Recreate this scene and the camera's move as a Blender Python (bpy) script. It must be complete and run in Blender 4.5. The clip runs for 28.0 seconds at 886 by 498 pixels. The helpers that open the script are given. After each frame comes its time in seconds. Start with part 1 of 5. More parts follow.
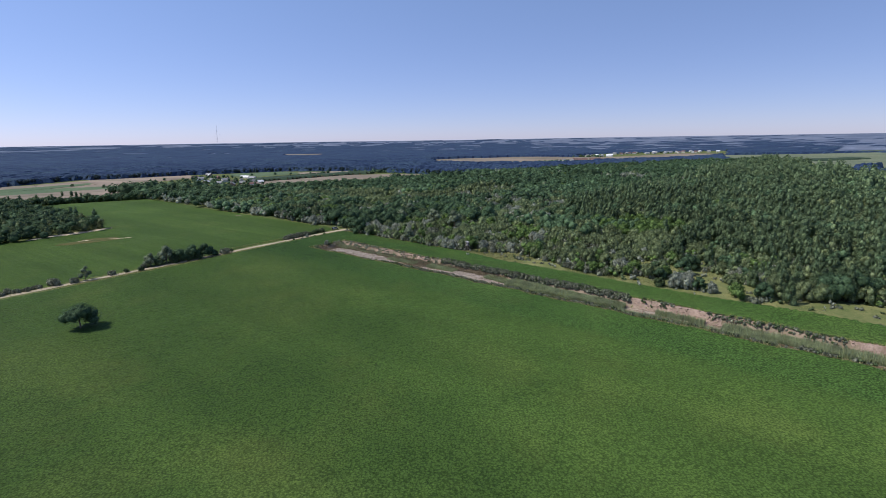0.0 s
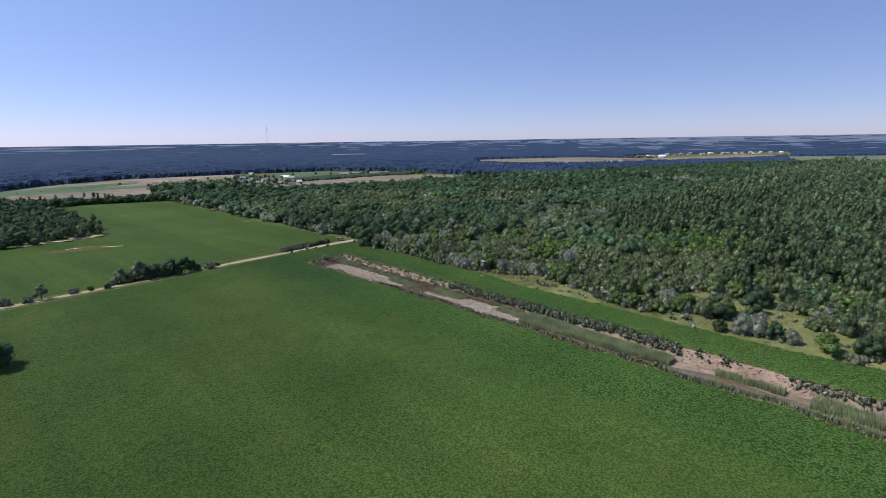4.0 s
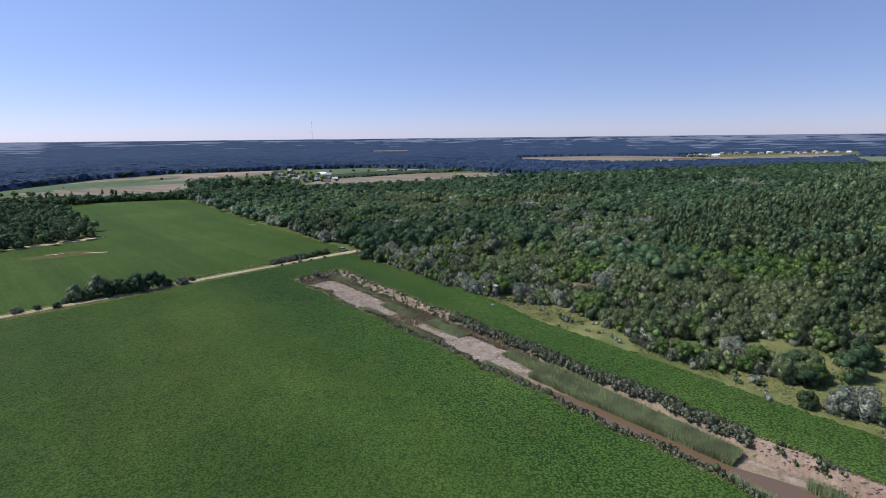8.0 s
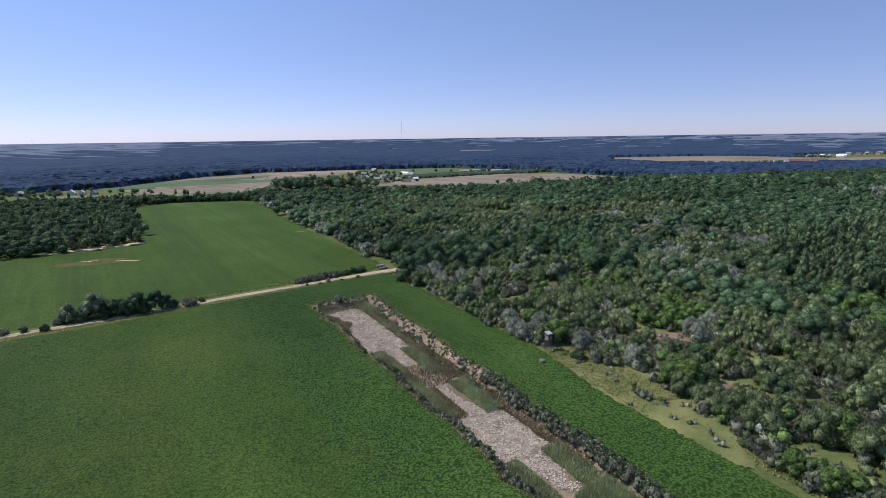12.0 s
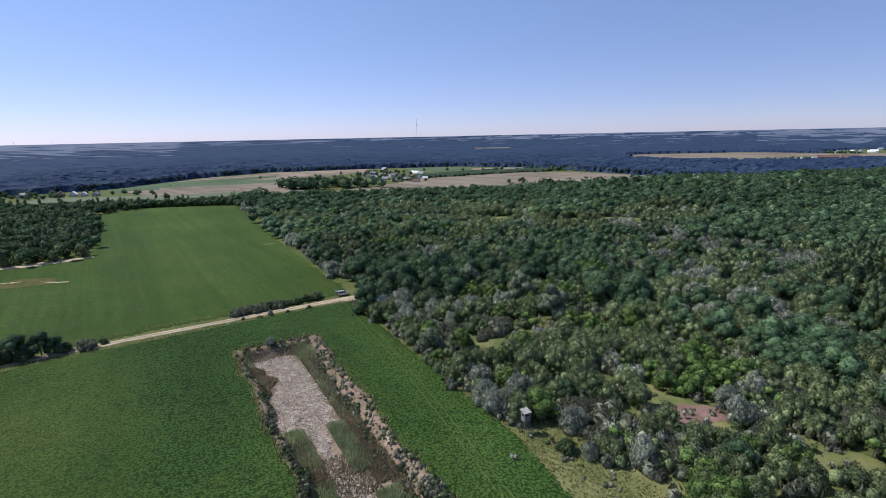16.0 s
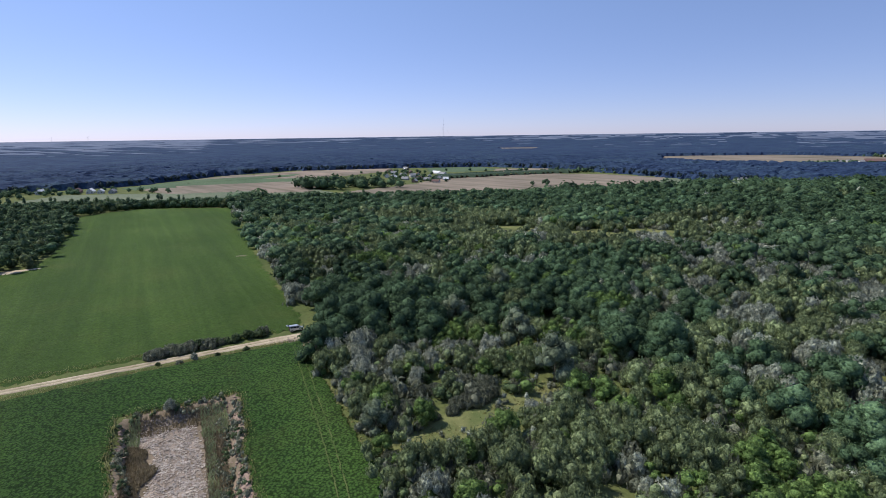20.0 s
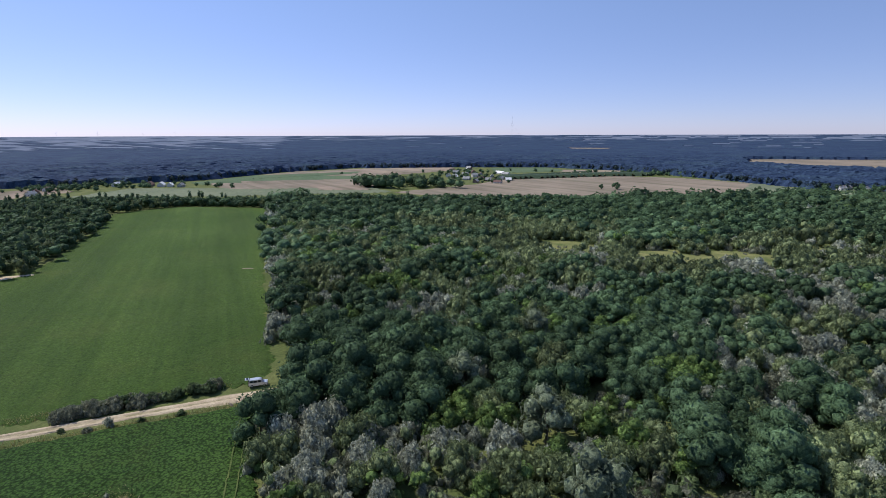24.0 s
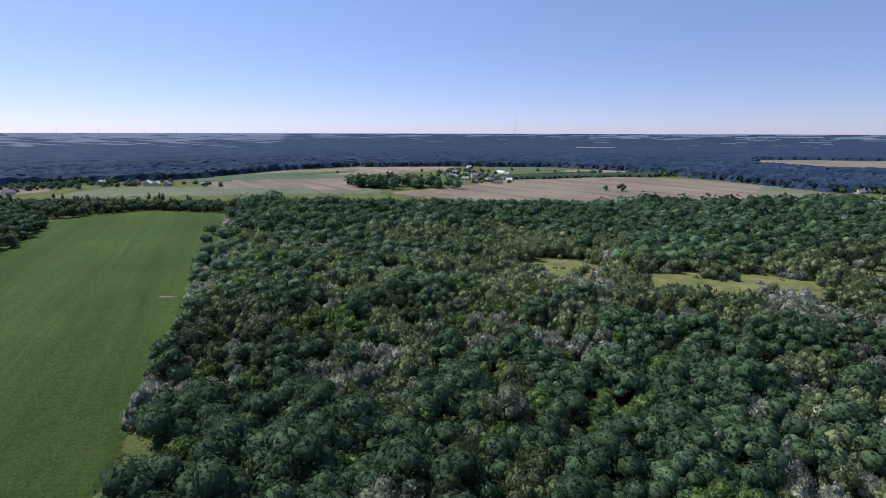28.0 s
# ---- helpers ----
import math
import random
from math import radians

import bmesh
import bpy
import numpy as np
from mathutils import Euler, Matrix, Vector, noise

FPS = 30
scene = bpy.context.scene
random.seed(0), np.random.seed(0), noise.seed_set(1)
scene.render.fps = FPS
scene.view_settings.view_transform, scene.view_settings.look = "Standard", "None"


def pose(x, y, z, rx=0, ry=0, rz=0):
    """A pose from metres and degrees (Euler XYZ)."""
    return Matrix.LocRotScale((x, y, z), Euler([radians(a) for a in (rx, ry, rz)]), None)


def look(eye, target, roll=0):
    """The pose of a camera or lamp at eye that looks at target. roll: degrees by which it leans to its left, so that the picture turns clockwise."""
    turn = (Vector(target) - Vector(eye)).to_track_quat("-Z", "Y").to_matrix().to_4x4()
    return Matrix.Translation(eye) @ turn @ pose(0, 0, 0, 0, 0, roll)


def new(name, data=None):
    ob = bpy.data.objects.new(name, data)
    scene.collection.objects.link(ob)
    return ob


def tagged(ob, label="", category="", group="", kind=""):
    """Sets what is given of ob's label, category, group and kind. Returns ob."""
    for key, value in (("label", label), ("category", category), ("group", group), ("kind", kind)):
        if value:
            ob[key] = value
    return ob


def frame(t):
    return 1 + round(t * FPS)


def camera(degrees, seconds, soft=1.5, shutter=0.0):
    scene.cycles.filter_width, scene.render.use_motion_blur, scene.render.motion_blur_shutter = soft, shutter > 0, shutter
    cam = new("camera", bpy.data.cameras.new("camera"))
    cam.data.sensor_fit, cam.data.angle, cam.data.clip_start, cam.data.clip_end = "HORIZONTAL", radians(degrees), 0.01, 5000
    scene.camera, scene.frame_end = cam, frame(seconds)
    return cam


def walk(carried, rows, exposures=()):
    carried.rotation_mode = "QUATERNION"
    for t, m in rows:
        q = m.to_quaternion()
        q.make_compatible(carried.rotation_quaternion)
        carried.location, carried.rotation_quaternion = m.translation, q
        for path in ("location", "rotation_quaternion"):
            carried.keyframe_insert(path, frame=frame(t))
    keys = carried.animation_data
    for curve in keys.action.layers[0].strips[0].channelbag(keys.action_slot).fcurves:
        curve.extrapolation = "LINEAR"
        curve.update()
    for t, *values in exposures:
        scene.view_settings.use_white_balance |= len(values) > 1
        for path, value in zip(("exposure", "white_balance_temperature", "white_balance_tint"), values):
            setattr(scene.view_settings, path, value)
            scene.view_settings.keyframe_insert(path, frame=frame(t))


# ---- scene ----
cam = camera(79.7, 28.0, 0.6)
PATH = [
    (0, (-20.751, -51.195, 54.955), (-20.552, -49.247, 54.546), -0.9),
    (0.5, (-18.327, -46.689, 54.727), (-18.134, -44.741, 54.317), -1.0),
    (1, (-16.328, -41.838, 54.69), (-16.128, -39.891, 54.279), -1.0),
    (1.5, (-14.364, -37.195, 54.743), (-14.161, -35.248, 54.333), -1.0),
    (2, (-12.401, -32.539, 54.822), (-12.222, -30.59, 54.412), -1.0),
    (2.5, (-10.394, -28.149, 54.854), (-10.251, -26.197, 54.445), -1.0),
    (3, (-8.166, -23.81, 54.831), (-8.065, -21.854, 54.423), -1.0),
    (3.5, (-5.955, -19.458, 54.873), (-5.893, -17.5, 54.466), -0.9),
    (5.5, (1.438, -1.978, 55.192), (1.417, -0.02, 54.783), -0.8),
    (6, (3.078, 2.445, 55.168), (3.043, 4.402, 54.758), -0.7),
    (6.5, (4.562, 6.965, 55.143), (4.487, 8.92, 54.732), -0.7),
    (7, (5.999, 11.774, 55.131), (5.894, 13.728, 54.718), -0.6),
    (7.5, (7.418, 16.643, 55.142), (7.302, 18.596, 54.727), -0.6),
    (8, (8.847, 21.403, 55.069), (8.719, 23.355, 54.653), -0.6),
    (8.5, (10.052, 26.24, 55.101), (9.895, 28.19, 54.684), -0.5),
    (9, (11.343, 31.155, 55.2), (11.144, 33.1, 54.781), -0.6),
    (9.5, (12.457, 36.229, 55.251), (12.221, 38.171, 54.833), -0.6),
    (10, (13.64, 41.212, 55.201), (13.378, 43.15, 54.783), -0.6),
    (10.5, (14.785, 46.207, 55.051), (14.49, 48.14, 54.634), -0.7),
    (11, (15.938, 51.216, 55.017), (15.587, 53.141, 54.601), -0.8),
    (11.5, (17.059, 56.296, 55.018), (16.644, 58.208, 54.602), -0.8),
    (12, (18.001, 61.485, 55.133), (17.553, 63.389, 54.718), -0.8),
    (12.5, (18.854, 66.519, 55.237), (18.383, 68.417, 54.821), -0.8),
    (14.5, (21.682, 86.452, 54.992), (21.169, 88.34, 54.572), -1.0),
    (15, (22.373, 91.308, 54.943), (21.857, 93.194, 54.524), -1.1),
    (15.5, (22.904, 96.321, 55.133), (22.391, 98.208, 54.713), -1.1),
    (16, (23.429, 101.282, 55.223), (22.919, 103.169, 54.801), -1.2),
    (16.5, (23.949, 106.185, 55.159), (23.441, 108.073, 54.737), -1.3),
    (17, (24.387, 111.003, 55.089), (23.883, 112.892, 54.667), -1.2),
    (17.5, (24.797, 115.719, 55.0), (24.296, 117.609, 54.578), -1.2),
    (18, (25.066, 120.49, 54.912), (24.567, 122.381, 54.49), -1.1),
    (18.5, (25.381, 125.143, 54.858), (24.867, 127.029, 54.435), -1.0),
    (19, (25.52, 130.184, 54.745), (24.982, 132.062, 54.322), -0.9),
    (19.5, (25.684, 135.169, 54.544), (25.116, 137.04, 54.121), -0.8),
    (20, (25.703, 140.013, 54.326), (25.099, 141.872, 53.904), -0.8),
    (20.5, (25.822, 144.878, 54.232), (25.175, 146.723, 53.811), -0.7),
    (21, (26.008, 149.595, 54.254), (25.314, 151.423, 53.833), -0.6),
    (21.5, (26.1, 154.558, 54.281), (25.373, 156.373, 53.859), -0.6),
    (23.5, (24.853, 174.695, 54.09), (24.025, 176.466, 53.666), -0.3),
    (24, (23.962, 179.711, 54.046), (23.13, 181.479, 53.621), -0.2),
    (24.5, (23.131, 184.772, 54.04), (22.295, 186.538, 53.615), -0.2),
    (25, (22.302, 189.821, 54.053), (21.464, 191.586, 53.626), -0.2),
    (25.5, (21.48, 194.775, 54.016), (20.64, 196.54, 53.589), -0.2),
    (26, (20.676, 199.93, 53.925), (19.835, 201.694, 53.497), -0.2),
    (26.5, (19.869, 205.123, 53.819), (19.028, 206.886, 53.391), -0.1),
    (27, (18.99, 210.406, 53.737), (18.147, 212.169, 53.308), -0.1),
    (27.5, (18.096, 215.652, 53.649), (17.253, 217.414, 53.218), -0.0),
    (28, (17.268, 220.549, 53.6), (16.424, 222.31, 53.169), 0.1),
]
walk(cam, [(t, look(eye, target, roll)) for t, eye, target, roll in PATH], [(0, 0.0, 6400, 9), (28, 0.0, 6400, 9)])

# ---------------------------------------------------------------- light
SUN_EL, SUN_AZ = 52.0, 268.0          # azimuth clockwise from +y
world = bpy.data.worlds.new("sky")
scene.world = world
world.use_nodes = True
wn = world.node_tree.nodes
sky = wn.new("ShaderNodeTexSky")
sky.sky_type, sky.sun_disc = "NISHITA", False
sky.sun_elevation, sky.sun_rotation = radians(SUN_EL), radians(SUN_AZ)
sky.altitude, sky.air_density, sky.dust_density, sky.ozone_density = 3500, 1.0, 3.5, 3.0
wn["Background"].inputs["Strength"].default_value = 0.125
tone = wn.new("ShaderNodeMix")            # summer haze makes the blue a little violet
tone.data_type, tone.blend_type = "RGBA", "MULTIPLY"
tone.inputs[0].default_value = 1.0
tone.inputs[7].default_value = (1.07, 0.975, 1.05, 1)
world.node_tree.links.new(sky.outputs[0], tone.inputs[6])
haze = wn.new("ShaderNodeMix")            # and evens it out from zenith to horizon
haze.data_type = "RGBA"
haze.inputs[0].default_value = 0.3
haze.inputs[7].default_value = (3.1, 4.5, 7.8, 1)
world.node_tree.links.new(tone.outputs[2], haze.inputs[6])
way = wn.new("ShaderNodeTexCoord")
axes = wn.new("ShaderNodeSeparateXYZ")
world.node_tree.links.new(way.outputs["Generated"], axes.inputs[0])
glow = wn.new("ShaderNodeMapRange")         # brighter and warmer haze on the sun's side of the sky
glow.interpolation_type = "SMOOTHSTEP"
for sock, value in zip(glow.inputs[1:5], (-0.9, 0.9, 1.13, 0.84)):
    sock.default_value = value
world.node_tree.links.new(axes.outputs["X"], glow.inputs[0])
low = wn.new("ShaderNodeMapRange")          # a band of lilac haze above the horizon
for sock, value in zip(low.inputs[1:5], (0.0, 0.3, 1.0, 0.0)):
    sock.default_value = value
world.node_tree.links.new(axes.outputs["Z"], low.inputs[0])
lilac = wn.new("ShaderNodeMix")
lilac.data_type = "RGBA"
lilac.inputs[6].default_value, lilac.inputs[7].default_value = (0.97, 1.01, 1.04, 1), (0.95, 0.88, 0.94, 1)
world.node_tree.links.new(low.outputs[0], lilac.inputs[0])
side = wn.new("ShaderNodeVectorMath")
side.operation = "SCALE"
world.node_tree.links.new(lilac.outputs[2], side.inputs[0])
world.node_tree.links.new(glow.outputs[0], side.inputs["Scale"])
final = wn.new("ShaderNodeMix")
final.data_type, final.blend_type = "RGBA", "MULTIPLY"
final.inputs[0].default_value = 1.0
world.node_tree.links.new(haze.outputs[2], final.inputs[6])
world.node_tree.links.new(side.outputs[0], final.inputs[7])
world.node_tree.links.new(final.outputs[2], wn["Background"].inputs[0])
lamp = bpy.data.lights.new("sun", "SUN")
lamp.energy, lamp.angle, lamp.color = 4.85, radians(0.53), (1.0, 0.94, 0.84)
sun = new("sun", lamp)
sun.matrix_world = look((math.sin(radians(SUN_AZ)) * math.cos(radians(SUN_EL)), math.cos(radians(SUN_AZ)) * math.cos(radians(SUN_EL)), math.sin(radians(SUN_EL))), (0, 0, 0))

# ---------------------------------------------------------------- plan
AX = (-50.0, 211.5)                  # head of the dug channel
AD = (0.69, -0.724)                  # its direction
AN = (0.724, 0.69)                   # across it, towards the woods
PIT_LEN = 330.0
ROAD = [(-44.5, 253.0), (-50.5, 248.6), (-61.2, 237.7), (-77.5, 220.5), (-91, 206.8), (-115, 181.5), (-148, 151), (-200, 104), (-270, 40), (-420, -80)]


def to_sn(x, y):
    x, y = x - AX[0], y - AX[1]
    return x * AD[0] + y * AD[1], x * AN[0] + y * AN[1]


def from_sn(s, n):
    return AX[0] + s * AD[0] + n * AN[0], AX[1] + s * AD[1] + n * AN[1]


def sstep(a, b, v):
    u = np.clip((v - a) / (b - a), 0, 1)
    return u * u * (3 - 2 * u)


def wave(x, y, size, seed):
    """A smooth, irregular field between about -1 and 1, from sines that don't repeat together."""
    k = 6.2832 / size
    r = np.random.RandomState(seed)
    v = 0
    for i in range(5):
        a, ph, f = r.uniform(0, 6.28), r.uniform(0, 6.28), r.uniform(0.6, 1.7)
        b = r.uniform(0, 6.28)
        v = v + np.sin(k * f * (x * np.cos(a) + y * np.sin(a)) + ph + 1.3 * np.sin(k * 0.6 * (x * np.cos(b) + y * np.sin(b)) + ph * 2))
    return v / 3.0


def pit_half(s):
    """Half the width of the dug channel along its length."""
    return np.where(s < 90, 9.4 - 0.016 * s, 7.9 - 0.006 * (s - 90)) + 0.5 * np.sin(s * 0.21) + 0.35 * np.sin(s * 0.53 + 1)


def ground_z(x, y, pit=True):
    x, y = np.asarray(x, float), np.asarray(y, float)
    z = 5.0 - 0.02 * 25 * np.log1p(np.exp(np.clip((250 - y) / 25, -30, 30)))
    z = z + 0.14 * wave(x, y, 120, 3)
    edge = np.minimum(545 + 0.45 * x, 760)
    q = np.maximum(np.maximum(y - edge, -(x + 345) * 0.7), (x - 505 - 0.4 * (y - 488)) * 0.8)
    z = z + (-36 - z) * sstep(0, 300, q)
    r = np.hypot(x, y - 100)
    far = np.clip((r - 2300) / 2650, 0, 1) ** 1.4
    z = z + far * 74 + sstep(900, 2000, r) * (1 - sstep(2200, 3000, r)) * 1.5 * wave(x, y, 900, 5)
    if pit:
        s, n = to_sn(x, y)
        h = pit_half(s)
        inside = sstep(h + 0.5, h - 2.0, np.abs(n)) * sstep(-1.2, 2.4, s) * sstep(PIT_LEN, PIT_LEN - 4, s)
        z = z - inside * (1.75 + 0.14 * wave(x, y, 9, 8) + 0.3 * sstep(90, 120, s) * (np.abs(n) < 7))
        z = z + 0.25 * sstep(1.6, 0.2, np.abs(np.abs(n) - h - 0.6)) * (s > -2) * (s < PIT_LEN)
    return z


def gz(x, y, pit=True):
    return float(ground_z(x, y, pit))


def in_poly(x, y, poly):
    x, y = np.asarray(x, float), np.asarray(y, float)
    c = np.zeros(x.shape, bool)
    for (x0, y0), (x1, y1) in zip(poly, poly[1:] + poly[:1]):
        if y0 != y1:
            c ^= ((y0 > y) != (y1 > y)) & (x < (x1 - x0) * (y - y0) / (y1 - y0) + x0)
    return c


def line_gap(x, y, pts):
    """Distance from a broken line."""
    d = np.full(np.shape(x), 1e9)
    for (x0, y0), (x1, y1) in zip(pts, pts[1:]):
        dx, dy = x1 - x0, y1 - y0
        u = np.clip(((x - x0) * dx + (y - y0) * dy) / (dx * dx + dy * dy), 0, 1)
        d = np.minimum(d, np.hypot(x - x0 - u * dx, y - y0 - u * dy))
    return d


FIELD_EDGE = [(-50.5, 257), (-104, 309), (-168, 378), (-237, 455)]     # woods along the upper field
WOOD_EDGE = 28.0                                                      # woods along the channel, across it
UPPER_FIELD = [(-53.5, 252.5), (-64, 240), (-80, 223), (-94, 209), (-118, 184), (-151, 153.5), (-203, 106.5), (-273, 43), (-330, 130), (-290, 195), (-240, 226), (-222, 243), (-197, 271), (-190, 281), (-205, 300), (-259, 352), (-305, 391), (-301, 443), (-237, 456), (-168, 379), (-104, 310), (-52.5, 258.5)]
LOWER_FIELD = [(-46.5, 246.5), (-58.5, 235), (-74.5, 217), (-88, 203), (-111.6, 177.6), (-144.6, 147.3), (-197, 101), (-267, 36.6), (-400, -80), (-400, -160), (330, -160), (330, -95), (200, -18), from_sn(195, 27), from_sn(165, 24.5), from_sn(110, 24.5), from_sn(88, 23.8), from_sn(76, 25.4), from_sn(64, 27.5), from_sn(-24, 27)]
LEFT_WOOD = [(-190, 281), (-197, 268), (-222, 240), (-242, 222), (-300, 190), (-345, 130), (-430, 130), (-480, 300), (-450, 440), (-340, 520), (-150, 500), (-205, 440), (-237, 457), (-302, 445), (-307, 391), (-260, 353), (-206, 301)]


# ---------------------------------------------------------------- materials
def mat(name, rough=0.9):
    m = bpy.data.materials.new(name)
    m.use_nodes = True
    b = m.node_tree.nodes["Principled BSDF"]
    b.inputs["Roughness"].default_value = rough
    b.inputs["Specular IOR Level"].default_value = 0.08
    return m, m.node_tree, b


def nd(nt, kind, **values):
    n = nt.nodes.new(kind)
    for k, v in values.items():
        n.inputs[k.replace("_", " ")].default_value = v
    return n


def coords(nt):
    return nt.nodes.new("ShaderNodeNewGeometry").outputs["Position"]


def noise_tex(nt, scale, detail=4.0, rough=0.6, stretch=None, turn=0.0):
    n = nd(nt, "ShaderNodeTexNoise", Scale=scale, Detail=detail, Roughness=rough)
    p = coords(nt)
    if stretch:
        mp = nt.nodes.new("ShaderNodeMapping")
        mp.vector_type = "TEXTURE"
        mp.inputs["Scale"].default_value = [1 / q for q in stretch]
        mp.inputs["Rotation"].default_value = (0, 0, radians(turn))
        nt.links.new(p, mp.inputs["Vector"])
        p = mp.outputs[0]
    nt.links.new(p, n.inputs["Vector"])
    return n.outputs["Fac"]


def ramp(nt, fac, *stops):
    r = nt.nodes.new("ShaderNodeValToRGB")
    e = r.color_ramp.elements
    while len(e) < len(stops):
        e.new(0.5)
    for el, (p, c) in zip(e, stops):
        el.position, el.color = p, (*c, 1) if len(c) == 3 else c
    nt.links.new(fac, r.inputs[0])
    return r.outputs[0]


def mix(nt, fac, a, b, mode="MIX"):
    n = nt.nodes.new("ShaderNodeMix")
    n.data_type, n.blend_type = "RGBA", mode
    for sock, v in ((n.inputs[0], fac), (n.inputs[6], a), (n.inputs[7], b)):
        if isinstance(v, (int, float)):
            sock.default_value = v
        elif isinstance(v, tuple):
            sock.default_value = (*v, 1)
        else:
            nt.links.new(v, sock)
    return n.outputs[2]


def bump(nt, bsdf, height, strength=0.6, dist=0.3):
    b = nd(nt, "ShaderNodeBump", Strength=strength, Distance=dist)
    nt.links.new(height, b.inputs["Height"])
    nt.links.new(b.outputs[0], bsdf.inputs["Normal"])


def simple(name, c0, c1, scale, rough=0.9, fine=None, bump_s=0.4, bump_d=0.1):
    """A surface that varies between two colours at two scales."""
    m, nt, b = mat(name, rough)
    big = ramp(nt, noise_tex(nt, scale, 5), (0.32, c0), (0.68, c1))
    f = noise_tex(nt, fine or scale * 12, 4, 0.7)
    col = mix(nt, 0.55, big, ramp(nt, f, (0.3, (0.45, 0.45, 0.45)), (0.7, (1.3, 1.3, 1.3))), "MULTIPLY")
    nt.links.new(col, b.inputs["Base Color"])
    bump(nt, b, f, bump_s, bump_d)
    return m


def leaf_material():
    m, nt, b = mat("leaves", 0.7)
    at = nt.nodes.new("ShaderNodeAttribute")
    at.attribute_name = "tint"
    geo = nt.nodes.new("ShaderNodeNewGeometry")
    ob = nt.nodes.new("ShaderNodeObjectInfo")
    v = ramp(nt, geo.outputs["Random Per Island"], (0.0, (0.78, 0.8, 0.78)), (0.6, (1.0, 1.0, 1.0)), (1.0, (1.28, 1.26, 1.2)))
    col = mix(nt, 1.0, at.outputs["Color"], v, "MULTIPLY")
    v2 = ramp(nt, ob.outputs["Random"], (0.0, (0.86, 0.88, 0.86)), (1.0, (1.14, 1.13, 1.1)))
    col = mix(nt, 1.0, col, v2, "MULTIPLY")
    n = ramp(nt, noise_tex(nt, 1.1, 3), (0.34, (0.66, 0.7, 0.66)), (0.5, (1.0, 1.0, 1.0)), (0.66, (1.36, 1.32, 1.25)))
    col = mix(nt, 1.0, col, n, "MULTIPLY")
    leafy = noise_tex(nt, 4.5, 3, 0.7)
    col = mix(nt, 0.85, col, ramp(nt, leafy, (0.36, (0.5, 0.53, 0.5)), (0.5, (1.0, 1.0, 1.0)), (0.64, (1.5, 1.46, 1.38))), "MULTIPLY")
    nt.links.new(col, b.inputs["Base Color"])
    bump(nt, b, leafy, 0.8, 0.3)
    tr = nt.nodes.new("ShaderNodeBsdfTranslucent")
    nt.links.new(col, tr.inputs["Color"])
    ms = nt.nodes.new("ShaderNodeMixShader")
    thin = nt.nodes.new("ShaderNodeMath")                  # only the single leaf clumps let light through
    thin.operation = "MULTIPLY"
    nt.links.new(at.outputs["Alpha"], thin.inputs[0])
    thin.inputs[1].default_value = 0.5
    nt.links.new(thin.outputs[0], ms.inputs[0])
    nt.links.new(b.outputs[0], ms.inputs[1])
    nt.links.new(tr.outputs[0], ms.inputs[2])
    nt.links.new(ms.outputs[0], nt.nodes["Material Output"].inputs["Surface"])
    return m


